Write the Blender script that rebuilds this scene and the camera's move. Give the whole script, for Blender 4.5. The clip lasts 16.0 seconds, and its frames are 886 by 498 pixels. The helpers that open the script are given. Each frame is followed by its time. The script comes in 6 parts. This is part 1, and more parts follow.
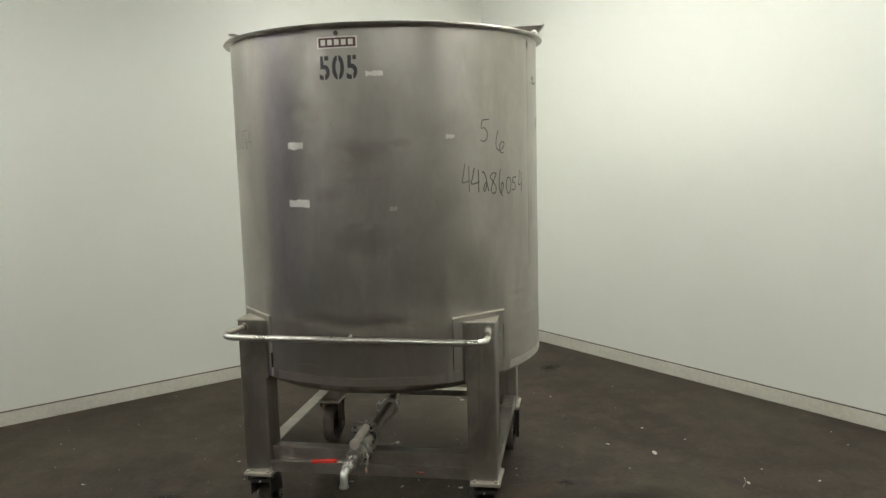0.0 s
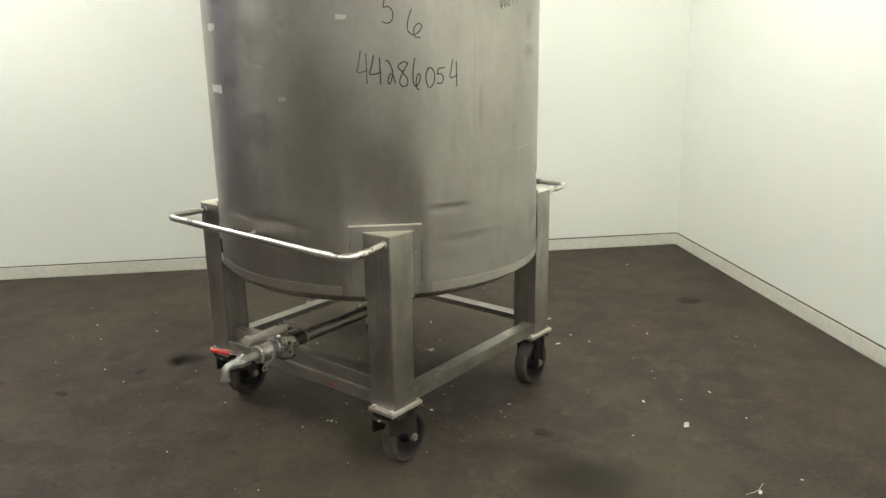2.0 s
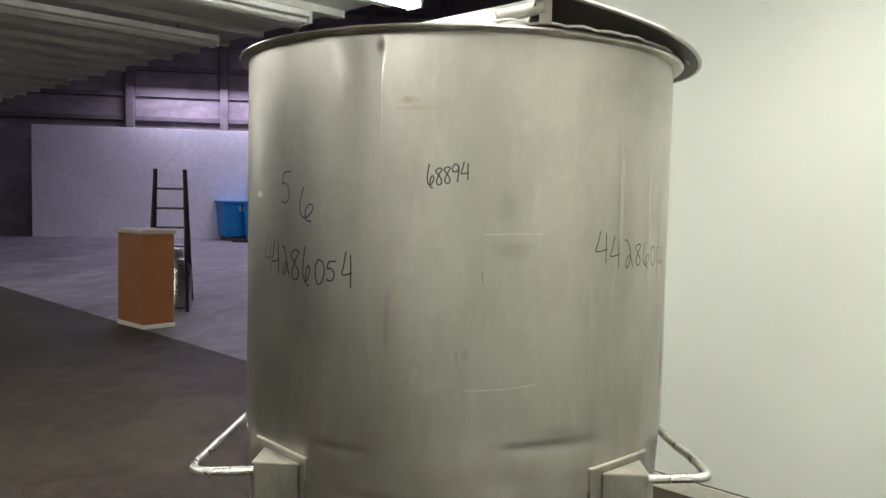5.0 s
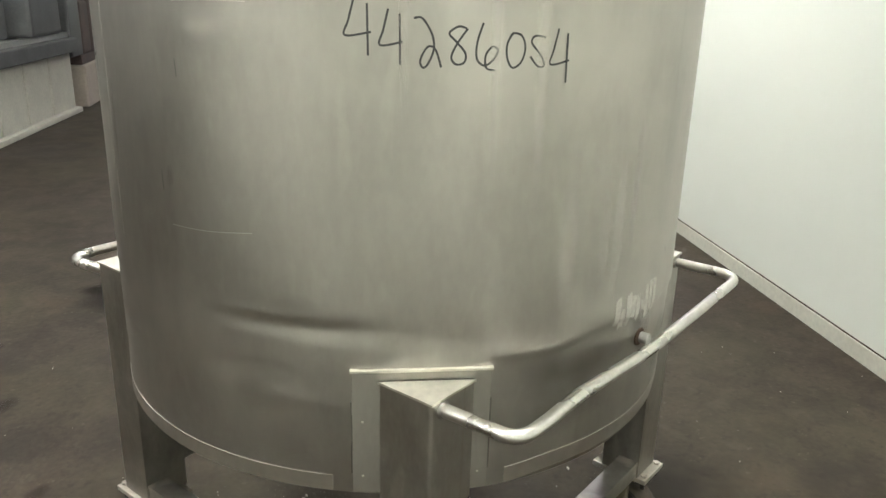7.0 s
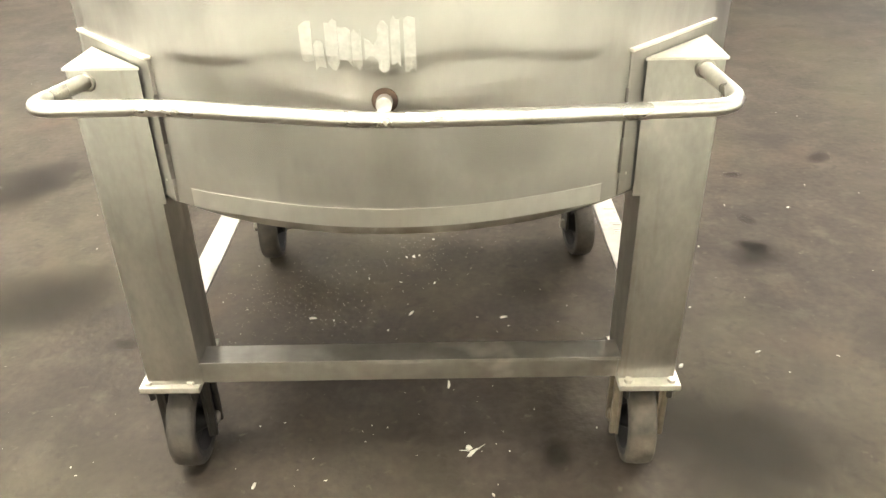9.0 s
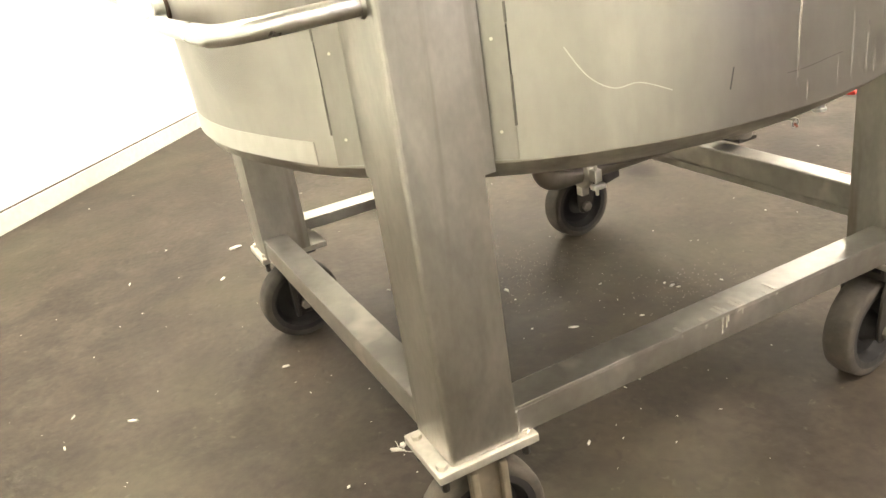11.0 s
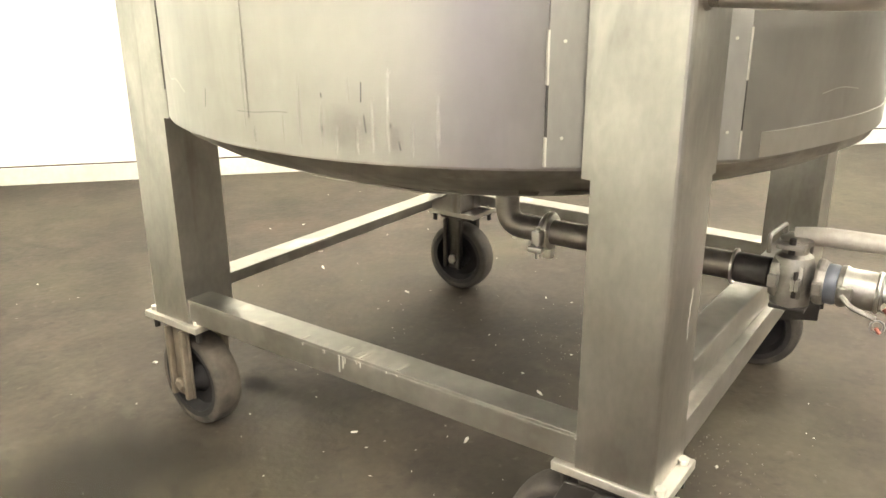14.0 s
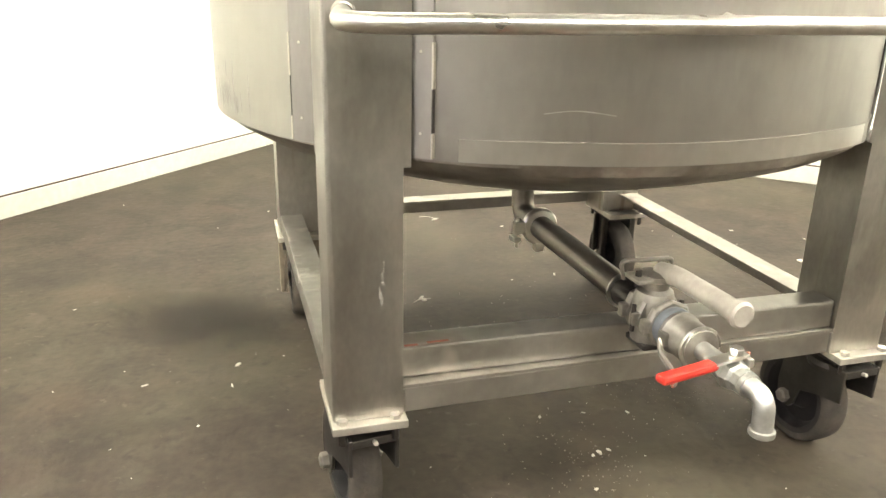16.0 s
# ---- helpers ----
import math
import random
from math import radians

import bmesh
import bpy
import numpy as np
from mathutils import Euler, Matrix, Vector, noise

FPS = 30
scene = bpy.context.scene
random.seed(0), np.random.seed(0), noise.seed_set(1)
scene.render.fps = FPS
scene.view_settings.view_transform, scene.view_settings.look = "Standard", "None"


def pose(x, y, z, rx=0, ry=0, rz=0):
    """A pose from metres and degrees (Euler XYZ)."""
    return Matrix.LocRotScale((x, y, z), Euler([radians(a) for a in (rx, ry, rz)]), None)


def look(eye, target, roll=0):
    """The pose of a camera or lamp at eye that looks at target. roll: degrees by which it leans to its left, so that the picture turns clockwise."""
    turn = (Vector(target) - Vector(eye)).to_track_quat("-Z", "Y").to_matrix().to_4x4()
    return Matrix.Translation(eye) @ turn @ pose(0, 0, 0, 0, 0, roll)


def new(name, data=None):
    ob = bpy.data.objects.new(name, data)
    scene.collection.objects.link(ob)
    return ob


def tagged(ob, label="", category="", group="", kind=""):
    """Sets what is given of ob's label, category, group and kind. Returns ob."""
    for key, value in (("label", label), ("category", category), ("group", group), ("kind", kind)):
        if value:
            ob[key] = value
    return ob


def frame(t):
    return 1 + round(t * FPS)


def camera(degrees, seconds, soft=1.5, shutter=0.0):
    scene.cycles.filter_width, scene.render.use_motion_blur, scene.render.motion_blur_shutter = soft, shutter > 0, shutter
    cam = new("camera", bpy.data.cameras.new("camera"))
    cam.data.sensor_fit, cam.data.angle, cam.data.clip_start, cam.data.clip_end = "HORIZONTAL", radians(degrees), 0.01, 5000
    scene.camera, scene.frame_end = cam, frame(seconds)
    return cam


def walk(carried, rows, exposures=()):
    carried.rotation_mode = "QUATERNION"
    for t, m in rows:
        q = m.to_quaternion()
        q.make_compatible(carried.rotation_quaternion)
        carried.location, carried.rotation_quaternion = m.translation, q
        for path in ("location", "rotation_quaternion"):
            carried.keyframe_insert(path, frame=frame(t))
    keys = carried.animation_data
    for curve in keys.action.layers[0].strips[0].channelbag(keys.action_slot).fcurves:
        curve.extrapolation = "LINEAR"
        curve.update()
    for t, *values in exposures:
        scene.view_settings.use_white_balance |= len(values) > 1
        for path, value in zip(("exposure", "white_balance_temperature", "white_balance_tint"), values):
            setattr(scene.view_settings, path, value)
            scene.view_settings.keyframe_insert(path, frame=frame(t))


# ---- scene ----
cam = camera(58.88, 16.0)
PATH = [
    (0, (0.899, -3.512, 1.615), (0.536, -1.562, 1.355), -1.5),
    (0.5, (1.350, -3.343, 1.605), (0.765, -1.456, 1.296), -1.5),
    (1, (1.667, -3.053, 1.567), (0.874, -1.270, 1.132), -0.3),
    (1.5, (2.024, -2.746, 1.570), (1.013, -1.096, 1.062), -0.6),
    (2, (2.322, -2.416, 1.585), (1.102, -0.920, 1.062), -0.9),
    (2.5, (2.481, -2.012, 1.592), (1.042, -0.700, 1.138), -0.8),
    (3, (2.706, -1.586, 1.622), (1.045, -0.527, 1.275), -0.4),
    (3.5, (2.757, -1.184, 1.643), (0.937, -0.397, 1.377), -0.5),
    (4, (2.785, -0.735, 1.611), (0.848, -0.255, 1.476), 0.2),
    (4.2, (2.783, -0.562, 1.643), (0.821, -0.194, 1.519), 0.4),
    (6.3, (1.897, 0.873, 1.644), (0.116, 0.055, 1.246), 1.3),
    (6.5, (1.770, 0.980, 1.638), (0.062, 0.068, 1.141), 1.0),
    (7, (1.439, 1.274, 1.603), (-0.045, 0.099, 0.958), 1.5),
    (7.5, (1.072, 1.466, 1.534), (-0.072, 0.039, 0.725), 1.0),
    (8, (0.686, 1.605, 1.475), (-0.109, 0.013, 0.562), -0.9),
    (8.5, (0.295, 1.778, 1.423), (-0.113, 0.098, 0.418), -0.6),
    (9, (-0.096, 1.769, 1.301), (-0.064, 0.043, 0.292), -1.2),
    (9.2, (-0.242, 1.752, 1.279), (0.010, 0.025, 0.301), -3.6),
    (11.3, (-1.430, 0.633, 0.942), (0.339, 0.148, 0.145), -6.6),
    (11.5, (-1.447, 0.485, 0.906), (0.360, 0.157, 0.116), -4.5),
    (12, (-1.541, 0.198, 0.866), (0.333, 0.138, 0.169), -1.1),
    (12.5, (-1.614, -0.050, 0.841), (0.282, 0.187, 0.249), -4.0),
    (13, (-1.535, -0.317, 0.850), (0.322, 0.128, 0.254), -1.9),
    (13.5, (-1.473, -0.589, 0.885), (0.246, 0.207, 0.242), -1.6),
    (14, (-1.387, -0.838, 0.909), (0.139, 0.286, 0.269), -0.4),
    (14.5, (-1.199, -1.067, 0.902), (0.087, 0.305, 0.222), 1.5),
    (15, (-1.040, -1.296, 0.895), (-0.010, 0.286, 0.232), 1.7),
    (15.5, (-0.838, -1.463, 0.924), (-0.095, 0.293, 0.322), 1.0),
    (16, (-0.659, -1.621, 0.954), (-0.145, 0.190, 0.279), 1.1),
]
EXPOSURES = ((0, -0.52, 6150, 9), (0.5, -0.48, 6150, 9), (1.0, -0.28, 6120, 8), (1.5, 0.04, 6150, 8), (2.0, 0.06, 6180, 8), (3.0, 0.06, 6150, 8), (4.2, -0.12, 6150, 8), (6.3, -0.02, 6050, 7), (7.0, 0.28, 6000, 9), (8.0, 0.93, 6150, 11), (9.0, 1.58, 6450, 11), (11.5, 1.62, 6850, 13), (12.2, 1.62, 6800, 13), (13, 1.58, 6750, 12), (14.5, 1.68, 6550, 10), (16, 1.63, 6550, 10))
walk(cam, [(t, look(eye, target, roll)) for t, eye, target, roll in PATH], EXPOSURES)

FLOOR = 0.018


# ---- world and light ----
world = bpy.data.worlds.new("world")
scene.world = world
world.use_nodes = True
world.node_tree.nodes["Background"].inputs[0].default_value = (0.30, 0.29, 0.33, 1)
world.node_tree.nodes["Background"].inputs[1].default_value = 0.05

WALL_A = Vector((-0.680, -0.733, 0))   # from the corner along the long panel wall
WALL_B = Vector((0.733, -0.680, 0))    # from the corner along the other one
CORNER = Vector((0.025, 3.243, 0))


def on_plan(a, b, z=0.0):
    """A place a metres along one panel wall and b metres along the other, from their corner."""
    return CORNER + WALL_A * a + WALL_B * b + Vector((0, 0, z))


HF = Vector((-0.9819, -0.1894, 0))   # into the hall
HR = Vector((-0.1894, 0.9819, 0))    # across the hall
HE = Vector((2.783, -0.562, 0))
TURN = math.atan2(WALL_B.y, WALL_B.x)


def area_lamp(place, size_x, size_y, watts, colour, turn=TURN):
    data = bpy.data.lights.new("lamp_light", "AREA")
    data.shape, data.size, data.size_y, data.energy, data.color = "RECTANGLE", size_x, size_y, watts, colour
    ob = new("lamp_light", data)
    ob.matrix_world = Matrix.Translation(place) @ Matrix.Rotation(turn, 4, "Z")
    return ob


# the two at b = 8.8 are unseen, added to brighten the tank's front
LAMPS = ((1.3, 2.0, 98, 3.07), (1.3, 5.2, 60, 3.07), (4.9, 1.33, 112, 3.06), (4.4, 5.2, 50, 3.07), (7.6, 4.4, 16, 3.07), (11.6, 3.6, 14, 2.95), (15.8, 3.3, 34, 2.86), (20.3, 3.2, 50, 2.69), (1.4, 8.8, 90, 3.07), (4.4, 8.8, 115, 3.07))

for u, d in ((-3, 17), (5, 17), (0, 24)):
    area_lamp(HE + HR * u + HF * d + Vector((0, 0, 7.9)), 3.7, 3.7, 250, (0.89, 0.775, 1.0))

# added light without a fitting, to brighten the white sheet
area_lamp(HE + HR * -3.25 + HF * 30.18 + Vector((0, 0, 5.7)), 6, 0.8, 340, (0.80, 0.71, 1.0), math.atan2(HR.y, HR.x))

# ---- materials ----
def material(name, colour, rough=0.5, metal=0.0, second=None, scale=6.0, amount=0.5, fine=60.0, bump=0.15, stretch=(1, 1, 1),
             rough_swing=0.1, detail=6.0, grain=0.12, mid=None, spots=None, spot_scale=9.0, spot_edge=(0.62, 0.72), gloss=0.5, layers=(), sharp=0.0):
    m = bpy.data.materials.new(name)
    m.use_nodes = True
    n, l = m.node_tree.nodes, m.node_tree.links
    b = n["Principled BSDF"]
    b.inputs["Metallic"].default_value = metal
    b.inputs["Specular IOR Level"].default_value = gloss
    at = n.new("ShaderNodeTexCoord")
    mp = n.new("ShaderNodeMapping")
    mp.inputs["Scale"].default_value = stretch
    l.new(at.outputs["Object"], mp.inputs["Vector"])
    big, small = n.new("ShaderNodeTexNoise"), n.new("ShaderNodeTexNoise")
    big.inputs["Scale"].default_value, big.inputs["Detail"].default_value = scale, detail
    small.inputs["Scale"].default_value, small.inputs["Detail"].default_value = fine, 4
    for t in (big, small):
        l.new(mp.outputs[0], t.inputs["Vector"])
    ramp = n.new("ShaderNodeValToRGB")
    ramp.color_ramp.elements[0].position, ramp.color_ramp.elements[1].position = 0.5 - 0.25 * amount - 0.05, 0.5 + 0.25 * amount + 0.05
    ramp.color_ramp.elements[0].color = (*(second or [c * 0.8 for c in colour]), 1)
    ramp.color_ramp.elements[1].color = (*colour, 1)
    l.new(big.outputs[0], ramp.inputs[0])
    mix = n.new("ShaderNodeMix")
    mix.data_type, mix.blend_type = "RGBA", "MULTIPLY"
    mix.inputs[0].default_value = grain
    first = ramp.outputs[0]
    if mid:
        # a third, in-between scale of lighter and darker patches: scale, strength, stretch
        mm, mn, mr, mx = n.new("ShaderNodeMapping"), n.new("ShaderNodeTexNoise"), n.new("ShaderNodeMapRange"), n.new("ShaderNodeMix")
        mm.inputs["Scale"].default_value = mid[2]
        mn.inputs["Scale"].default_value, mn.inputs["Detail"].default_value, mn.inputs["Distortion"].default_value = mid[0], 8, 0.6
        l.new(at.outputs["Object"], mm.inputs["Vector"])
        l.new(mm.outputs[0], mn.inputs["Vector"])
        mr.inputs[1].default_value, mr.inputs[2].default_value = 0.38, 0.62
        mr.inputs[3].default_value, mr.inputs[4].default_value = 1 - mid[1], 1 + mid[1]
        l.new(mn.outputs[0], mr.inputs[0])
        mx.data_type, mx.blend_type = "RGBA", "MULTIPLY"
        mx.inputs[0].default_value = 1.0
        l.new(first, mx.inputs[6])
        l.new(mr.outputs[0], mx.inputs[7])
        first = mx.outputs[2]
    l.new(first, mix.inputs[6])
    sr0 = n.new("ShaderNodeMapRange")
    sr0.inputs[1].default_value, sr0.inputs[2].default_value, sr0.inputs[3].default_value, sr0.inputs[4].default_value = 0.33, 0.67, 0.0, 1.0
    l.new(small.outputs[0], sr0.inputs[0])
    l.new(sr0.outputs[0], mix.inputs[7])
    out = mix.outputs[2]
    for tint, t_scale, t_low, t_high, t_most, *t_stretch in layers:
        # a broad tint that comes and goes: colour, scale, edges, most share and, for streaks, a stretch
        tn, tr, tm, tp = n.new("ShaderNodeTexNoise"), n.new("ShaderNodeMapRange"), n.new("ShaderNodeMix"), n.new("ShaderNodeMapping")
        tp.inputs["Scale"].default_value = t_stretch[0] if t_stretch else (1, 1, 1)
        tn.inputs["Scale"].default_value, tn.inputs["Detail"].default_value, tn.inputs["Distortion"].default_value = t_scale, 9, 0.4
        l.new(at.outputs["Object"], tp.inputs["Vector"])
        l.new(tp.outputs[0], tn.inputs["Vector"])
        tr.inputs[1].default_value, tr.inputs[2].default_value, tr.inputs[3].default_value, tr.inputs[4].default_value = t_low, t_high, 0.0, t_most
        l.new(tn.outputs[0], tr.inputs[0])
        tm.data_type = "RGBA"
        tm.inputs[7].default_value = (*tint, 1)
        l.new(tr.outputs[0], tm.inputs[0])
        l.new(out, tm.inputs[6])
        out = tm.outputs[2]
    if spots:
        sp, sr, sm = n.new("ShaderNodeTexNoise"), n.new("ShaderNodeValToRGB"), n.new("ShaderNodeMix")
        sp.inputs["Scale"].default_value, sp.inputs["Detail"].default_value = spot_scale, 3
        l.new(at.outputs["Object"], sp.inputs["Vector"])
        sr.color_ramp.elements[0].position, sr.color_ramp.elements[1].position = spot_edge
        l.new(sp.outputs[0], sr.inputs[0])
        sm.data_type = "RGBA"
        sm.inputs[7].default_value = (*spots, 1)
        l.new(sr.outputs[0], sm.inputs[0])
        l.new(out, sm.inputs[6])
        out = sm.outputs[2]
    l.new(out, b.inputs["Base Color"])
    rr = n.new("ShaderNodeMapRange")
    rr.inputs[3].default_value, rr.inputs[4].default_value = max(0.03, rough - rough_swing), min(1, rough + rough_swing)
    l.new(big.outputs[0], rr.inputs[0])
    l.new(rr.outputs[0], b.inputs["Roughness"])
    if bump:
        bp = n.new("ShaderNodeBump")
        bp.inputs["Strength"].default_value, bp.inputs["Distance"].default_value = bump, 0.004
        l.new(small.outputs[0], bp.inputs["Height"])
        l.new(bp.outputs[0], b.inputs["Normal"])
    if sharp:
        # rolled sheet: part of the surface stays smooth enough to mirror the lamps
        g, blend = n.new("ShaderNodeBsdfPrincipled"), n.new("ShaderNodeMixShader")
        g.inputs["Metallic"].default_value, g.inputs["Roughness"].default_value = metal, 0.08
        l.new(out, g.inputs["Base Color"])
        blend.inputs[0].default_value = sharp
        l.new(b.outputs[0], blend.inputs[1])
        l.new(g.outputs[0], blend.inputs[2])
        l.new(blend.outputs[0], n["Material Output"].inputs["Surface"])
    return m


def glowing(name, colour, strength):
    m = bpy.data.materials.new(name)
    m.use_nodes = True
    b = m.node_tree.nodes["Principled BSDF"]
    b.inputs["Base Color"].default_value = (0.9, 0.9, 0.9, 1)
    b.inputs["Emission Color"].default_value = (*colour, 1)
    b.inputs["Emission Strength"].default_value = strength
    return m


STEEL = material("brushed_stainless", (0.445, 0.422, 0.386), 0.41, 1.0, (0.365, 0.345, 0.313), 1.6, 0.9, 42, 0.02, (1.6, 1.6, 0.8), 0.09, 8, 0.05, (3.2, 0.06, (2.6, 2.6, 0.7)), (0.50, 0.475, 0.432), 2.6, (0.46, 0.76),
                 layers=(((0.345, 0.324, 0.290), 6.5, 0.54, 0.76, 0.5), ((0.56, 0.535, 0.485), 17.0, 0.60, 0.78, 0.28, (1, 1, 0.35)), ((0.31, 0.29, 0.257), 11.0, 0.60, 0.76, 0.40, (1, 1, 0.12))), sharp=0.05)
FRAME_STEEL = material("frame_stainless", (0.51, 0.487, 0.445), 0.38, 1.0, (0.36, 0.342, 0.305), 3.0, 0.9, 45, 0.06, (2.5, 2.5, 1.3), 0.12, 8, 0.09, (9, 0.16, (1, 1, 0.45)),
                       layers=(((0.32, 0.30, 0.26), 5.0, 0.52, 0.74, 0.6), ((0.66, 0.635, 0.575), 16.0, 0.60, 0.76, 0.5, (1, 1, 0.3)), ((0.22, 0.175, 0.125), 24.0, 0.60, 0.74, 0.5, (1, 1, 0.06))))
PAD_STEEL = material("dull_pad_steel", (0.395, 0.374, 0.340), 0.52, 0.95, (0.325, 0.306, 0.276), 3.0, 0.9, 45, 0.04, (2, 2, 0.8), 0.08, 8, 0.07, layers=(((0.33, 0.31, 0.275), 9.0, 0.56, 0.76, 0.4, (1, 1, 0.15)),))
PIPE_STEEL = material("dull_pipe_steel", (0.33, 0.295, 0.255), 0.44, 0.85, (0.18, 0.158, 0.136), 8, 0.8, 60, 0.05)
BRIGHT_STEEL = material("bright_steel", (0.78, 0.76, 0.71), 0.29, 1.0, (0.70, 0.68, 0.63), 12, 0.8, 70, 0.04)
PLATE_STEEL = material("plate_steel", (0.70, 0.66, 0.58), 0.5, 0.85, (0.5, 0.47, 0.42), 14, 0.8, 70, 0.1)
DARK_STEEL = material("dark_steel", (0.10, 0.09, 0.08), 0.45, 0.8, (0.05, 0.045, 0.04), 14, 0.8, 80, 0.15)
TREAD = material("dusty_tread", (0.150, 0.122, 0.092), 0.8, 0.0, (0.030, 0.025, 0.020), 20, 0.7, 90, 0.4)
HUB_IRON = material("hub_iron", (0.013, 0.010, 0.009), 0.85, 0.0, (0.006, 0.005, 0.005), 16, 0.9, 90, 0.2)
TREAD_DARK = material("dark_worn_tread", (0.085, 0.069, 0.054), 0.8, 0.0, (0.030, 0.025, 0.021), 20, 0.7, 90, 0.4)
BOLT_DULL = material("dull_bolt_steel", (0.36, 0.33, 0.29), 0.55, 0.7, (0.2, 0.18, 0.15), 30, 0.9, 90, 0.2)
RUBBER = material("wheel_rubber", (0.026, 0.021, 0.018), 0.75, 0.0, (0.012, 0.010, 0.009), 18, 0.8, 90, 0.3)
WALL_PAINT = material("panel_paint", (0.865, 0.88, 0.81), 0.40, 0.0, (0.84, 0.855, 0.785), 0.5, 0.8, 30, 0.0, (1, 1, 1), 0.05, 3, 0.0)
TRIM_PAINT = material("trim_paint", (0.76, 0.75, 0.66), 0.5, 0.0, (0.66, 0.64, 0.55), 3, 0.8, 40, 0.05)
CONCRETE = material("dark_concrete", (0.062, 0.0485, 0.0365), 0.62, 0.0, (0.043, 0.0335, 0.026), 0.7, 0.8, 45, 0.38, (1, 1, 1), 0.16, 9.0, 0.22, (5.5, 0.18, (1, 1, 1)),
                    (0.031, 0.025, 0.020), 1.9, (0.60, 0.76), gloss=0.14,
                    layers=(((0.080, 0.071, 0.045), 1.25, 0.46, 0.72, 0.55), ((0.094, 0.062, 0.040), 2.3, 0.58, 0.80, 0.40), ((0.108, 0.096, 0.075), 11.0, 0.58, 0.76, 0.28), ((0.033, 0.026, 0.020), 7.0, 0.56, 0.76, 0.34), ((0.023, 0.018, 0.014), 26.0, 0.58, 0.72, 0.40), ((0.150, 0.132, 0.105), 38.0, 0.65, 0.77, 0.34)))
HALL_CONCRETE = material("hall_concrete", (0.27, 0.25, 0.258), 0.6, 0.0, (0.13, 0.118, 0.124), 0.35, 0.9, 10, 0.1, (1, 2.5, 1), 0.1, 7, 0.1, (1.2, 0.2, (1, 2, 1)))
HALL_WALL = material("hall_cladding", (0.30, 0.255, 0.265), 0.7, 0.0, (0.20, 0.168, 0.175), 0.35, 0.9, 5, 0.1, (1, 1, 2), 0.1, 7, 0.15, (1.1, 0.15, (1, 1, 2)))
SIDE_WALL = material("dull_side_wall", (0.56, 0.55, 0.51), 0.7, 0.0, (0.46, 0.45, 0.42), 0.5, 0.8, 8, 0.05)
CEILING = material("ceiling_deck", (0.54, 0.54, 0.50), 0.7, 0.0, (0.42, 0.42, 0.39), 0.6, 0.8, 8, 0.1)
RED = material("red_grip", (0.62, 0.035, 0.02), 0.35, 0.0, (0.5, 0.03, 0.02), 20, 0.8, 80, 0.05)
INK = material("black_marker", (0.03, 0.03, 0.032), 0.5, 0.0, None, 60, 0.8, 200, 0.0)
PLATE_RED = material("nameplate_red", (0.085, 0.030, 0.028), 0.4, 0.0, None, 40, 0.8, 200, 0.0)
WHITE = material("white_label", (0.78, 0.77, 0.72), 0.5, 0.0, (0.62, 0.61, 0.56), 40, 0.8, 200, 0.0)
RESIDUE = material("white_residue", (0.62, 0.60, 0.55), 0.62, 0.6, (0.48, 0.46, 0.42), 40, 0.8, 120, 0.05)
RUST = material("rusty_iron", (0.10, 0.06, 0.035), 0.75, 0.3, (0.05, 0.03, 0.02), 30, 0.8, 120, 0.3)
GALVANISED = material("galvanised_iron", (0.66, 0.66, 0.62), 0.38, 0.9, (0.5, 0.5, 0.48), 30, 0.8, 120, 0.12)
ALUMINIUM = material("cast_aluminium", (0.46, 0.43, 0.38), 0.45, 0.9, (0.27, 0.25, 0.22), 26, 0.8, 120, 0.15)
CREAM_GRIP = material("worn_grey_grip", (0.46, 0.42, 0.36), 0.55, 0.3, (0.34, 0.31, 0.27), 25, 0.8, 90, 0.1)
BLUE_RING = material("blue_grey_seal", (0.17, 0.18, 0.20), 0.4, 0.3, (0.12, 0.13, 0.15), 30, 0.8, 90, 0.05)
FORK_DUST = material("dusty_fork_steel", (0.30, 0.25, 0.18), 0.6, 0.5, (0.15, 0.12, 0.09), 22, 0.9, 90, 0.2)
GRIT_BROWN = material("damp_grit", (0.20, 0.172, 0.130), 0.35, 0.0, (0.09, 0.075, 0.056), 40, 0.9, 120, 0.2)
CHIP = material("white_chips", (0.75, 0.72, 0.64), 0.7, 0.0, (0.5, 0.47, 0.4), 30, 0.8, 90, 0.1)
LAMP_WHITE = material("lamp_housing_white", (0.75, 0.75, 0.72), 0.5, 0.0, None, 6, 0.8, 40, 0.0)
CABINET_GREY = material("cabinet_grey", (0.42, 0.42, 0.43), 0.5, 0.0, (0.36, 0.36, 0.37), 1.5, 0.8, 20, 0.05)
VENT_DARK = material("vent_dark", (0.11, 0.11, 0.12), 0.6, 0.0, None, 8, 0.8, 40, 0.1)
BIN_BLUE = material("blue_bin_paint", (0.015, 0.27, 0.62), 0.5, 0.0, (0.015, 0.20, 0.50), 2, 0.8, 20, 0.1)
OLIVE = material("forklift_yellow_green", (0.15, 0.125, 0.045), 0.55, 0.0, (0.08, 0.068, 0.03), 4, 0.8, 40, 0.1)
TIMBER = material("raw_timber", (0.46, 0.34, 0.19), 0.7, 0.0, (0.34, 0.24, 0.13), 8, 0.8, 50, 0.2)
ORANGE_BOX = material("orange_brown_crate", (0.33, 0.12, 0.04), 0.6, 0.0, (0.25, 0.09, 0.035), 5, 0.8, 40, 0.1)
MACHINE_WHITE = material("machine_cream_paint", (0.68, 0.66, 0.56), 0.5, 0.0, (0.56, 0.54, 0.46), 4, 0.8, 40, 0.1)
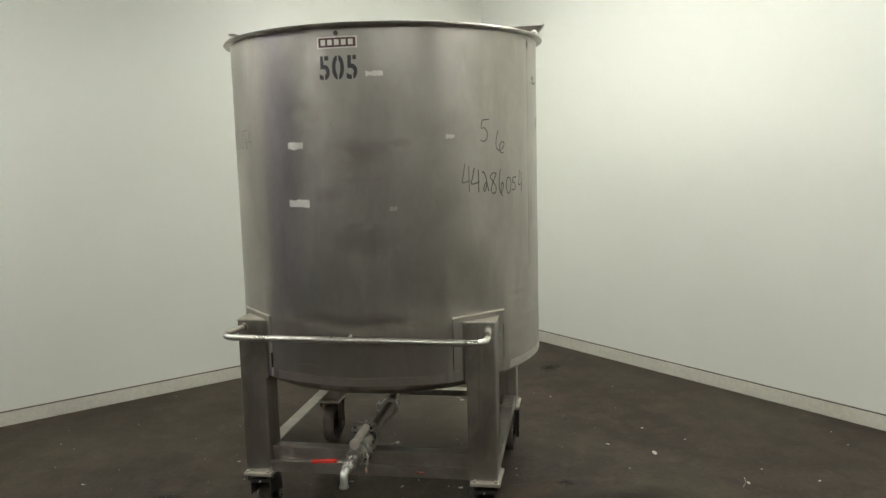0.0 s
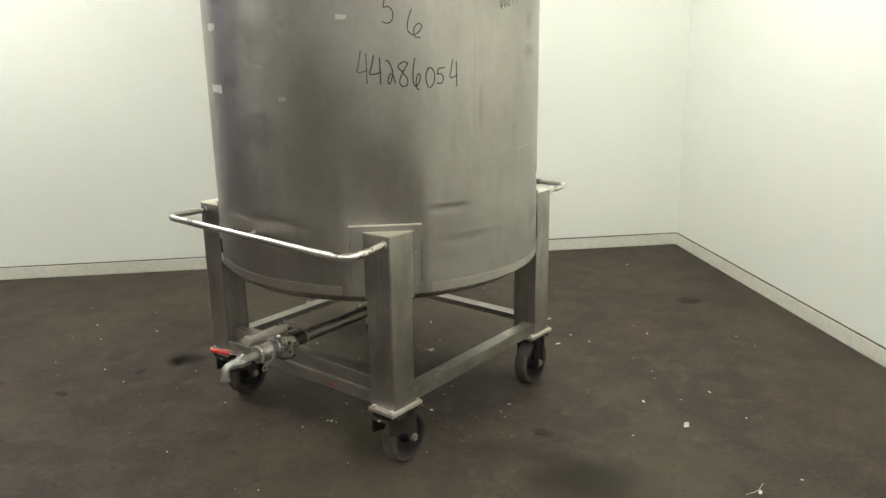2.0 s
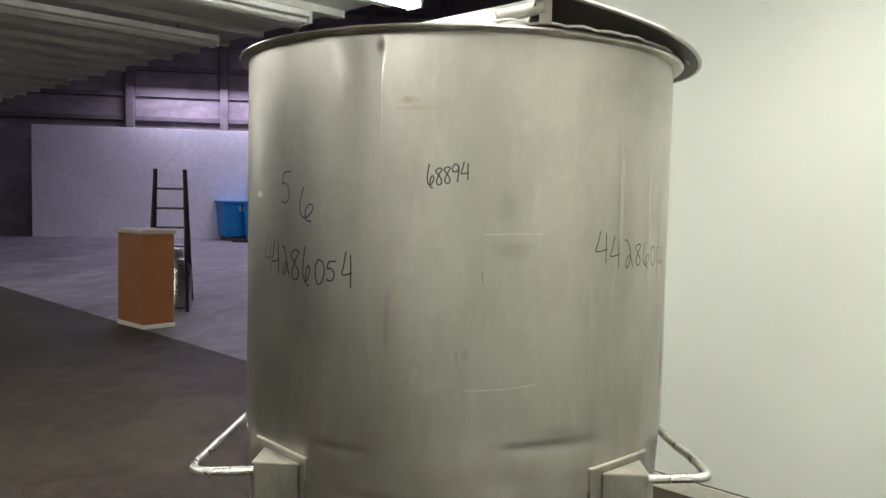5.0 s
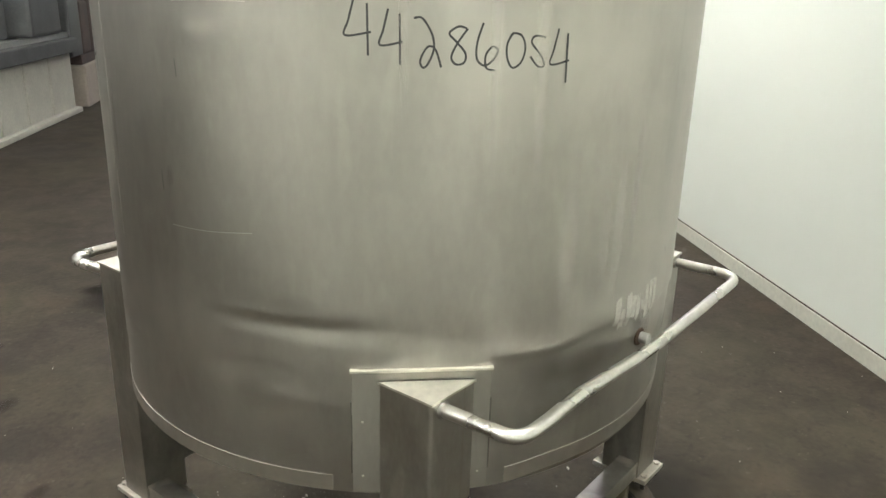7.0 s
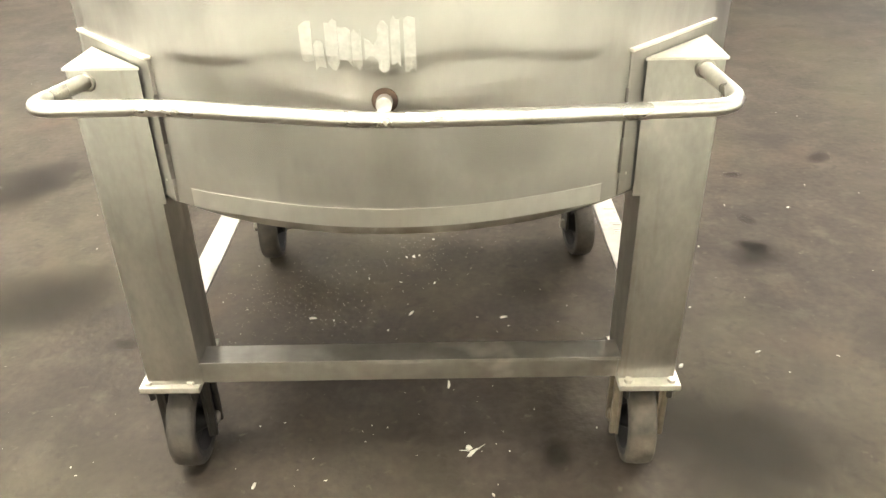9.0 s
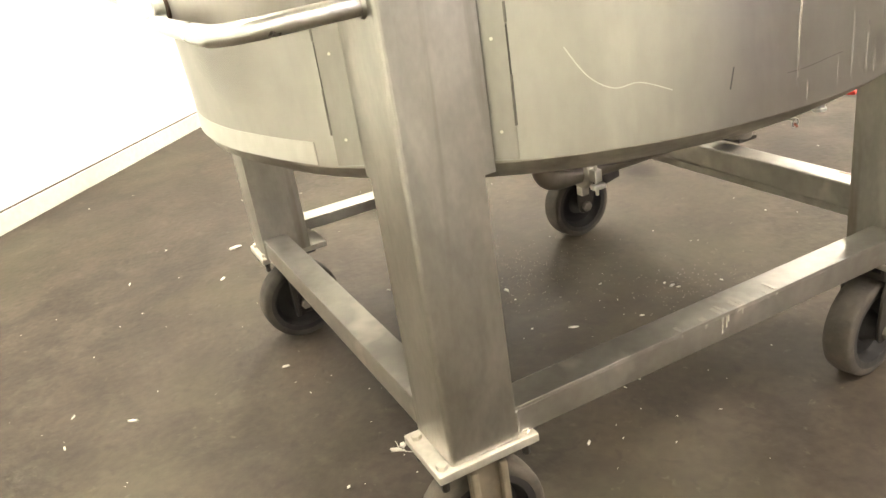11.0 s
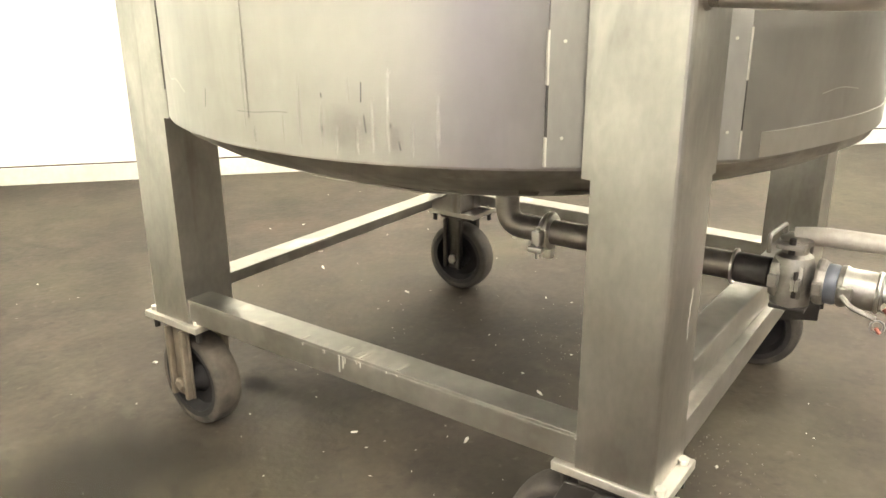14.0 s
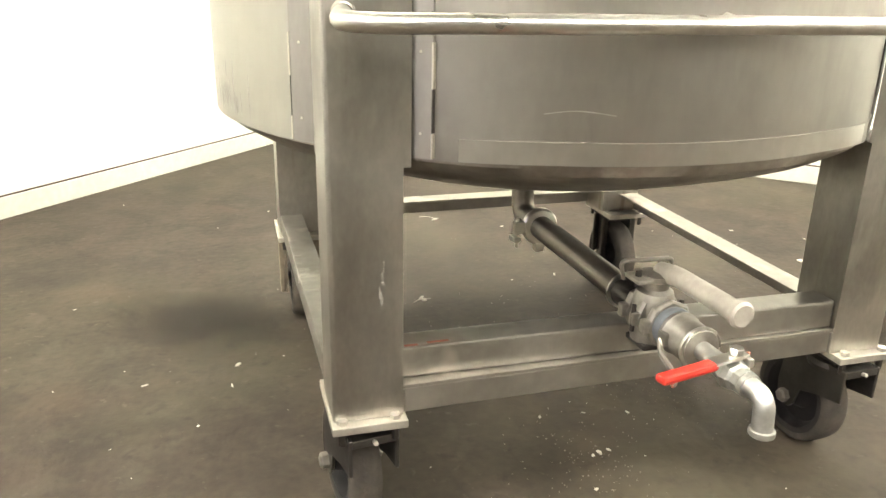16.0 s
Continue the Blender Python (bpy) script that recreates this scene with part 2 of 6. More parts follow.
MACHINE_GREY = material("machine_grey", (0.16, 0.16, 0.16), 0.5, 0.3, (0.10, 0.10, 0.10), 5, 0.8, 40, 0.1)
MOTOR_TEAL = material("motor_teal", (0.03, 0.06, 0.075), 0.5, 0.2, None, 6, 0.8, 40, 0.1)
HALL_WHITE = material("hall_white_sheet", (0.85, 0.84, 0.85), 0.6, 0.0, (0.72, 0.70, 0.73), 0.6, 0.8, 6, 0.05)
END_WALL = material("green_grey_wall", (0.46, 0.49, 0.45), 0.6, 0.0, (0.41, 0.44, 0.40), 0.4, 0.8, 8, 0.05)
# near black: the shade inside the doorway, put into the colour
DOORWAY_SHADE = material("doorway_shade", (0.012, 0.012, 0.013), 0.8, 0.0, None, 2, 0.8, 9, 0.0)
POST_GREY = material("post_grey", (0.36, 0.33, 0.35), 0.5, 0.0, (0.26, 0.24, 0.25), 6, 0.8, 40, 0.05)
OLIVE_GREY = material("dull_yellow_grey", (0.36, 0.32, 0.22), 0.6, 0.0, (0.28, 0.25, 0.17), 6, 0.8, 40, 0.05)
PALE = material("pale_machine_paint", (0.52, 0.45, 0.38), 0.5, 0.0, (0.42, 0.36, 0.30), 3, 0.8, 30, 0.05)
WELD_DARK = material("dark_weld", (0.26, 0.24, 0.22), 0.5, 0.8, (0.09, 0.08, 0.07), 30, 0.8, 90, 0.1)
BAND_STEEL = material("polished_band", (0.68, 0.66, 0.61), 0.34, 1.0, (0.56, 0.54, 0.50), 3, 0.9, 30, 0.02, (1.5, 1.5, 1), 0.06, 7, 0.08)
CAP_STEEL = material("bright_weld_steel", (0.80, 0.77, 0.68), 0.45, 0.9, (0.68, 0.65, 0.57), 14, 0.8, 60, 0.05)
RAIL_STEEL = material("smeared_rail_steel", (0.50, 0.475, 0.43), 0.42, 0.95, (0.32, 0.30, 0.265), 9, 1.0, 40, 0.08, (1, 1, 1), 0.12, 6, 0.12, None, (0.62, 0.58, 0.52), 7.0, (0.60, 0.70))
# lid steel with the dark reflection of its underside put into the colour
LID_SHADED_STEEL = material("shaded_lid_steel", (0.13, 0.11, 0.105), 0.5, 0.7, (0.085, 0.072, 0.07), 4, 0.8, 30, 0.05)
BRIGHT_SCRATCH = material("bare_scratch", (0.72, 0.70, 0.64), 0.6, 0.8, None, 20, 0.8, 90, 0.0)
FAINT_INK = material("faint_marker", (0.16, 0.155, 0.15), 0.5, 0.2, None, 60, 0.8, 200, 0.0)
RED_FLECK = material("red_paint_fleck", (0.36, 0.12, 0.08), 0.6, 0.0, (0.35, 0.14, 0.10), 60, 0.8, 200, 0.0)
HALL_COLUMN = material("hall_dark_steel", (0.19, 0.165, 0.172), 0.7, 0.1, (0.10, 0.085, 0.09), 2, 0.8, 20, 0.1)
BIN_DARK = material("dark_blue_vent", (0.05, 0.06, 0.11), 0.6, 0.0, None, 8, 0.8, 40, 0.1)
PALE_BLUE = material("pale_blue_paint", (0.30, 0.36, 0.46), 0.5, 0.0, (0.22, 0.27, 0.36), 3, 0.8, 30, 0.05)
TUBE_GLOW = glowing("fluorescent_tube", (1.0, 0.965, 0.86), 32.0)


# ---- mesh helpers ----
def mesh_of(name, bm, mat, smooth=False):
    bmesh.ops.recalc_face_normals(bm, faces=bm.faces)
    me = bpy.data.meshes.new(name)
    if smooth:
        for f in bm.faces:
            f.smooth = True
        for e in bm.edges:
            if len(e.link_faces) == 2 and e.calc_face_angle(0) > 0.6:
                e.smooth = False
    bm.to_mesh(me)
    bm.free()
    me.materials.append(mat)
    return me


def part(name, bm, mat, parent=None, label="", smooth=False):
    ob = new(name, mesh_of(name, bm, mat, smooth))
    ob.parent = parent
    return tagged(ob, label)


def thing(name, label, category, group="", kind="", place=(0, 0, 0), turn=0.0):
    ob = new(name)
    ob.matrix_world = Matrix.Translation(place) @ Matrix.Rotation(turn, 4, "Z")
    return tagged(ob, label, category, group, kind)


def box(lo, hi, bevel=0.0, m=None, bm=None):
    own = bmesh.new()
    bmesh.ops.create_cube(own, size=1.0)
    for v in own.verts:
        v.co = Vector([(lo[i] + hi[i]) / 2 + v.co[i] * (hi[i] - lo[i]) for i in range(3)])
    if bevel:
        bmesh.ops.bevel(own, geom=own.edges[:], offset=bevel, segments=2, affect="EDGES", profile=0.6)
    if m is not None:
        own.transform(m)
    return joined(bm, own)


def joined(bm, own):
    if bm is None:
        return own
    me = bpy.data.meshes.new("tmp")
    own.to_mesh(me)
    own.free()
    bm.from_mesh(me)
    bpy.data.meshes.remove(me)
    return bm


def along(a, b):
    a, b = Vector(a), Vector(b)
    return Matrix.Translation(a) @ (b - a).to_track_quat("Z", "Y").to_matrix().to_4x4(), (b - a).length


def turned(profile, segs=32, m=None, bm=None, closed=False):
    """A turned body from (radius, height) pairs about z."""
    own = bmesh.new()
    rings = []
    for r, z in profile:
        rings.append([own.verts.new((r * math.cos(2 * math.pi * k / segs), r * math.sin(2 * math.pi * k / segs), z)) for k in range(segs)])
    for a, b in zip(rings, rings[1:]):
        for k in range(segs):
            own.faces.new((a[k], a[(k + 1) % segs], b[(k + 1) % segs], b[k]))
    if not closed:
        own.faces.new(rings[0][::-1])
        own.faces.new(rings[-1])
    else:
        a, b = rings[-1], rings[0]
        for k in range(segs):
            own.faces.new((a[k], a[(k + 1) % segs], b[(k + 1) % segs], b[k]))
    if m is not None:
        own.transform(m)
    return joined(bm, own)


def rod(a, b, r, segs=20, bevel=0.0, bm=None):
    m, d = along(a, b)
    c = bevel or min(r, d) * 0.08
    return turned([(r - c, 0), (r, c), (r, d - c), (r - c, d)], segs, m, bm)


def swept(points, r, segs=14, bm=None):
    """A round bar along a polyline."""
    own = bmesh.new()
    pts = [Vector(p) for p in points]
    rings = []
    side = None
    for i, p in enumerate(pts):
        d = (pts[min(i + 1, len(pts) - 1)] - pts[max(i - 1, 0)]).normalized()
        if side is None:
            side = d.orthogonal().normalized()
        side = (side - d * side.dot(d)).normalized()
        up = d.cross(side)
        rings.append([own.verts.new(p + (side * math.cos(2 * math.pi * k / segs) + up * math.sin(2 * math.pi * k / segs)) * r) for k in range(segs)])
    for a, b in zip(rings, rings[1:]):
        for k in range(segs):
            own.faces.new((a[k], a[(k + 1) % segs], b[(k + 1) % segs], b[k]))
    own.faces.new(rings[0][::-1])
    own.faces.new(rings[-1])
    return joined(bm, own)


def rounded(points, radius, steps=7):
    """A polyline with its corners rounded."""
    pts = [Vector(p) for p in points]
    out = [pts[0]]
    for a, p, b in zip(pts, pts[1:], pts[2:]):
        r = min(radius, (a - p).length * 0.49, (b - p).length * 0.49)
        s, e = p + (a - p).normalized() * r, p + (b - p).normalized() * r
        for k in range(steps + 1):
            t = k / steps
            out.append(s.lerp(p, t).lerp(p.lerp(e, t), t))
    return out + [pts[-1]]


def prism(outline, z0, z1, m=None, bm=None, bevel=0.0):
    """An upright prism from an (x, y) outline."""
    own = bmesh.new()
    low = [own.verts.new((x, y, z0)) for x, y in outline]
    high = [own.verts.new((x, y, z1)) for x, y in outline]
    n = len(outline)
    own.faces.new(low[::-1])
    own.faces.new(high)
    for k in range(n):
        own.faces.new((low[k], low[(k + 1) % n], high[(k + 1) % n], high[k]))
    if bevel:
        bmesh.ops.bevel(own, geom=own.edges[:], offset=bevel, segments=1, affect="EDGES")
    if m is not None:
        own.transform(m)
    return joined(bm, own)


def soft_stain(name, colour, strength, rough=0.75, ragged=3.0, metal=0.0, axes="XY"):
    """A stain that fades out unevenly towards its sheet's edge."""
    m = bpy.data.materials.new(name)
    m.use_nodes = True
    n, l = m.node_tree.nodes, m.node_tree.links
    b = n["Principled BSDF"]
    b.inputs["Base Color"].default_value = (*colour, 1)
    b.inputs["Roughness"].default_value = rough
    b.inputs["Metallic"].default_value = metal
    b.inputs["Specular IOR Level"].default_value = 0.2
    at, mp, ln, no = n.new("ShaderNodeTexCoord"), n.new("ShaderNodeMapping"), n.new("ShaderNodeVectorMath"), n.new("ShaderNodeTexNoise")
    use = [2 if c in axes else 0 for c in "XYZ"]
    mp.inputs["Location"].default_value, mp.inputs["Scale"].default_value = [-u / 2 for u in use], use
    l.new(at.outputs["Generated"], mp.inputs["Vector"])
    ln.operation = "LENGTH"
    l.new(mp.outputs[0], ln.inputs[0])
    no.inputs["Scale"].default_value, no.inputs["Detail"].default_value = ragged, 8
    l.new(at.outputs["Object"], no.inputs["Vector"])
    ad, rg = n.new("ShaderNodeMath"), n.new("ShaderNodeMapRange")
    ad.operation, ad.inputs[2].default_value = "MULTIPLY_ADD", 0.0
    ad.inputs[1].default_value = 0.7
    l.new(no.outputs[0], ad.inputs[0])
    l.new(ln.outputs["Value"], ad.inputs[2])
    rg.inputs[1].default_value, rg.inputs[2].default_value = 1.18, 0.62
    rg.inputs[3].default_value, rg.inputs[4].default_value = 0.0, strength
    l.new(ad.outputs[0], rg.inputs[0])
    l.new(rg.outputs[0], b.inputs["Alpha"])
    return m


OIL_AND_DARK_SOFT = soft_stain("oil_and_dark_patch", (0.022, 0.018, 0.015), 0.55, 0.75, 8.0)
RED_SOFT = soft_stain("worn_red_paint", (0.17, 0.068, 0.028), 0.60, 0.55, 1.6)
CLUTTER_BROWN = material("dusty_brown_clutter", (0.13, 0.09, 0.075), 0.7, 0.1, (0.05, 0.038, 0.035), 5, 0.9, 40, 0.2)
DULL_ROLLER = material("dull_roller_box", (0.20, 0.19, 0.21), 0.7, 0.0, (0.14, 0.13, 0.15), 3, 0.9, 20, 0.1)
PALE_DRIP = soft_stain("pale_drip", (0.68, 0.65, 0.58), 0.24, 0.5, 40.0, 0.3, "YZ")
PALE_RUN = soft_stain("pale_run", (0.66, 0.63, 0.56), 0.34, 0.5, 16.0, 0.25, "XZ")
PALE_CLOUD = soft_stain("pale_cloud", (0.58, 0.55, 0.49), 0.36, 0.5, 20.0, 0.3, "XZ")
DARK_CLOUD = soft_stain("dark_cloud", (0.22, 0.205, 0.182), 0.22, 0.5, 14.0, 0.8, "XZ")
DARK_SIDE_CLOUD = soft_stain("dark_side_cloud", (0.22, 0.205, 0.18), 0.16, 0.5, 14.0, 0.8, "YZ")
PALE_SIDE_CLOUD = soft_stain("pale_side_cloud", (0.58, 0.55, 0.49), 0.30, 0.5, 20.0, 0.3, "YZ")
DARK_VEIL = soft_stain("dark_veil", (0.22, 0.20, 0.17), 0.22, 0.5, 30.0, 0.6, "YZ")
DARK_DRIP = soft_stain("dark_drip", (0.10, 0.085, 0.068), 0.60, 0.6, 40.0, 0.2, "YZ")
YELLOW_STAIN = soft_stain("yellowed_tape_stain", (0.56, 0.50, 0.33), 0.42, 0.5, 30.0, 0.6, "YZ")
PALE_SMEAR = soft_stain("pale_smear", (0.62, 0.58, 0.52), 0.75, 0.65, 14.0, 0.4, "XY")
DARK_SMEAR = soft_stain("dark_smear", (0.10, 0.082, 0.065), 0.60, 0.65, 14.0, 0.2, "XY")
DISH_STEEL = material("dull_dish_steel", (0.46, 0.425, 0.375), 0.46, 0.95, (0.30, 0.27, 0.235), 5.0, 0.8, 50, 0.10, (1, 1, 1), 0.12, 8, 0.15, (9, 0.22, (1, 1, 1)), layers=(((0.22, 0.195, 0.165), 7.0, 0.54, 0.70, 0.7), ((0.62, 0.585, 0.52), 18.0, 0.60, 0.72, 0.6)))
DRIP = material("dried_drip", (0.50, 0.475, 0.42), 0.6, 0.6, (0.50, 0.475, 0.42), 30, 0.9, 90, 0.1)


# ---- the large structure ----
PLAN = Matrix(((WALL_A.x, WALL_B.x, 0, CORNER.x), (WALL_A.y, WALL_B.y, 0, CORNER.y), (0, 0, 1, 0), (0, 0, 0, 1)))


def plan_box(a0, a1, b0, b1, z0, z1, bevel=0.0, bm=None):
    return box((a0, b0, z0), (a1, b1, z1), bevel, PLAN, bm)


def structure(name, bm, mat, label, category):
    return tagged(part(name, bm, mat), label, category, "", "structure")


A_LEN, B_LEN, WALL_H, CEIL, A_END = 5.52, 13.0, 2.97, 3.2, 20.95
structure("floor", plan_box(-0.12, A_END, -0.0, B_LEN, -0.1, FLOOR), CONCRETE, "dark brown stained concrete workshop floor", "floor")
structure("floor_hall", plan_box(-20, 70, -70, -0.002, -0.1, FLOOR - 0.002), HALL_CONCRETE, "pale worn concrete floor of the hall", "floor")
structure("wall_a", plan_box(-0.12, A_LEN, -0.10, -0.0, FLOOR - 0.02, WALL_H), WALL_PAINT, "tall white-painted smooth panel wall", "wall")
structure("wall_b", plan_box(-0.12, 0, 0.002, B_LEN, FLOOR - 0.02, WALL_H), WALL_PAINT, "tall white-painted smooth panel wall", "wall")
structure("baseboard_a", plan_box(0.013, A_LEN, 0.001, 0.013, FLOOR, 0.100, 0.003), TRIM_PAINT, "cream painted flat baseboard with a dark top gap", "baseboard")
structure("baseboard_b", plan_box(0.001, 0.013, 0.001, B_LEN, FLOOR, 0.100, 0.003), TRIM_PAINT, "cream painted flat baseboard with a dark top gap", "baseboard")
structure("trim_a", plan_box(0.005, A_LEN - 0.002, 0.001, 0.005, 0.1005, 0.107), RUST, "dark gap above the baseboard", "trim")
structure("trim_b", plan_box(0.001, 0.005, 0.006, B_LEN, 0.1005, 0.107), RUST, "dark gap above the baseboard", "trim")
structure("wall_end", plan_box(A_END, A_END + 0.2, 0, B_LEN, 0, CEIL), END_WALL, "far grey-green painted end wall", "wall")
structure("trim_end", plan_box(A_END - 0.03, A_END - 0.001, 0.05, B_LEN, 1.31, 1.37), VENT_DARK, "dark rail along the far end wall", "trim")
structure("wall_side", plan_box(-0.12, A_END, B_LEN, B_LEN + 0.2, 0, CEIL), SIDE_WALL, "plain dull grey side wall", "wall")
structure("wall_far", plan_box(16, A_END, -0.15, -0.003, 0, CEIL), END_WALL, "plain grey-green wall beyond the opening", "wall")
structure("ceiling", plan_box(-0.12, A_END, -0.02, B_LEN, CEIL, CEIL + 0.15), CEILING, "dark steel deck ceiling", "ceiling")
bm = bmesh.new()
for k in range(33):
    plan_box(0.3 + k * 0.62, 0.38 + k * 0.62, 0.0, B_LEN - 0.02, CEIL - 0.06, CEIL - 0.001, 0, bm)
structure("ceiling_ribs", bm, CEILING, "narrow ribs of the steel deck ceiling", "ceiling")


def strip_light(a, b, length, watts, z=3.06, colour=(1.0, 0.955, 0.845), lit=True):
    """A twin fluorescent fitting that runs along the second panel wall's direction."""
    lamp = thing("ceiling_light", "white twin-tube fluorescent strip light, lit, under the ceiling" if lit else "pale twin-tube strip light, switched off, under the ceiling", "ceiling light", "strip lights", "", on_plan(a, b, z), TURN)
    h = length / 2
    part("housing", box((-h, -0.07, 0.03), (h, 0.07, 0.085), 0.01), LAMP_WHITE, lamp)
    for s in (-0.04, 0.04):
        part("tube", rod((-h + 0.03, s, 0.0), (h - 0.03, s, 0.0), 0.017, 10), TUBE_GLOW if lit else LAMP_WHITE, lamp, "lit fluorescent tube" if lit else "unlit tube", True)
    for s in (-1, 1):
        part("end_cap", box((s * h - 0.012, -0.075, -0.02), (s * h + 0.012, 0.075, 0.088), 0.004), LAMP_WHITE, lamp)
        part("hanger", rod((s * h * 0.7, 0, 0.085), (s * h * 0.7, 0, CEIL - z), 0.006, 8), DARK_STEEL, lamp)
    if lit:
        area_lamp(on_plan(a, b, z + 0.025), length, 0.13, watts, colour)
    return lamp


# includes the two added, unseen fittings at b = 8.8
for a, b, w, z in LAMPS:
    strip_light(a, b, 2.44, w, z)
for a, b in ((5.96, 1.55), (7.45, 1.55)):
    strip_light(a, b, 2.44, 0, lit=False)

# ---- the tank ----
R, Z0, Z1, TX = 0.672, 0.691, 2.058, 0.004
CAP_Z = 0.925
# each leg: outer corner, inner corner, and how far its flat pad stands from the tank's axis
LEGS = (((0.541, -0.524), (0.424, -0.412), 0.657), ((0.531, 0.540), (0.418, 0.428), 0.664), ((-0.534, 0.531), (-0.421, 0.420), 0.660), ((-0.527, -0.541), (-0.414, -0.429), 0.664))
PLATES = ((0.492, -0.465), (0.485, 0.468), (-0.481, 0.473), (-0.470, -0.476))


def bump(x, c, w):
    return math.exp(-((x - c) / w) ** 2)


def smooth(x, a, b):
    t = min(1, max(0, (x - a) / (b - a)))
    return t * t * (3 - 2 * t)


def tank_radius(phi, z):
    """The shell's radius: pressed flat where the leg pads sit, pushed in below a crease at front and back, with small dents."""
    near = (phi - math.pi / 4) % (math.pi / 2)
    near = min(near, math.pi / 2 - near)
    deg = (math.degrees(phi) + 180) % 360 - 180
    r = R
    if near < 0.36:
        flat = LEGS[int(((math.degrees(phi) + 90) % 360) // 90)][2] / math.cos(near)
        r -= max(0, R - flat) * (1 - smooth(z, 0.94, 1.30))
    for mid, edge in ((-90, 0.935), (90, 0.955)):
        off = abs((deg - mid + 180) % 360 - 180)
        if off < 44:
            line = edge + 0.02 * math.sin(off * 0.16) + 0.05 * (off / 44) ** 2
            side = 1 - smooth(off, 18, 33)
            step = side if mid < 0 else 1 - smooth(off, 25, 35)
            r -= (0.0024 if mid < 0 else 0.0034) * step * (1 - smooth(z, line - (0.014 if mid < 0 else 0.008), line + (0.010 if mid < 0 else 0.004)))
            r -= 0.010 * side * max(0.0, min(1.0, (line - z) / 0.24))
            r += 0.0012 * side * bump(z, line + 0.03, 0.03)
    for c, zc, wa, wz, d in ((-25, 1.016, 6, 0.010, 0.0025), (-24, 0.995, 6, 0.014, -0.004), (-14, 0.90, 8, 0.010, 0.002), (-20, 0.875, 7, 0.016, -0.003), (-26, 0.80, 6, 0.03, -0.003),
                             (20, 1.040, 9, 0.008, 0.0022), (22, 1.020, 9, 0.016, -0.0045), (14, 0.93, 8, 0.03, -0.003), (24, 0.88, 6, 0.02, 0.003), (13.5, 1.585, 7, 0.016, -0.003), (13.5, 1.548, 7, 0.014, 0.0028), (12, 1.18, 7, 0.007, 0.0014),
                             (33, 1.02, 6, 0.02, -0.005), (52, 1.0, 8, 0.03, -0.005), (-3, 1.62, 4, 0.04, -0.002), (-100, 1.5, 14, 0.08, -0.002), (-80, 1.2, 10, 0.06, 0.0015), (60, 1.3, 10, 0.2, 0.0015)):
        off = (deg - c + 180) % 360 - 180
        if abs(off) < 3 * wa:
            r += 0.6 * d * bump(off, 0, wa) * bump(z, zc, wz)
    return r + 0.0009 * math.sin(3 * phi + 1.7 * z) * math.sin(2.1 * z + phi)


def on_shell(phi, z, out=0.0):
    r = tank_radius(phi, z) + out
    return Vector((TX + r * math.cos(phi), r * math.sin(phi), z))


tank = thing("steel_tank", "tall open round stainless steel tank with a dented lower shell", "tank")
bm = bmesh.new()
SEG = 288
levels = [Z0 + 0.002, *np.linspace(Z0 + 0.012, 1.12, 56), *np.linspace(1.15, Z1, 24)]
rings = [[bm.verts.new(on_shell(2 * math.pi * k / SEG, z)) for k in range(SEG)] for z in levels]
for a, b in zip(rings, rings[1:]):
    for k in range(SEG):
        bm.faces.new((a[k], a[(k + 1) % SEG], b[(k + 1) % SEG], b[k]))
inner = [[bm.verts.new((TX + (R - 0.006) * math.cos(2 * math.pi * k / SEG), (R - 0.006) * math.sin(2 * math.pi * k / SEG), z)) for k in range(SEG)] for z in (Z1, 1.2)]
for a, b in ((rings[-1], inner[0]), (inner[0], inner[1])):
    for k in range(SEG):
        bm.faces.new((a[k], a[(k + 1) % SEG], b[(k + 1) % SEG], b[k]))
part("shell", bm, STEEL, tank, "dented brushed stainless shell", True)
MT = Matrix.Translation((TX, 0, 0))
prof = [(R - 0.016, Z0 + 0.030), (R - 0.012, Z0 + 0.012), (R - 0.012, Z0 - 0.004), (R - 0.024, Z0 - 0.016)]
prof += [(0.655 * (1 - k / 14), Z0 - 0.020 - 0.140 * (1 - (1 - k / 14) ** 1.9)) for k in range(1, 15)]
prof[-1] = (0.05, prof[-1][1])
bm = turned(prof, 192, MT)
for v in bm.verts:
    phi, r = math.atan2(v.co.y, v.co.x - TX), math.hypot(v.co.x - TX, v.co.y)
    most = tank_radius(phi, Z0 + 0.02) - 0.006
    if r > most:
        v.co.x, v.co.y = TX + most * math.cos(phi), most * math.sin(phi)
part("dished_bottom", bm, DISH_STEEL, tank, "shallow dished steel bottom", True)
part("rim", turned([(R - 0.004, Z1 - 0.003), (R + 0.016, Z1 - 0.004), (R + 0.025, Z1 - 0.001), (R + 0.029, Z1 + 0.005), (R + 0.025, Z1 + 0.011), (R + 0.014, Z1 + 0.014), (R - 0.008, Z1 + 0.012)], 144, MT, None, True), FRAME_STEEL, tank, "rolled steel rim", True)


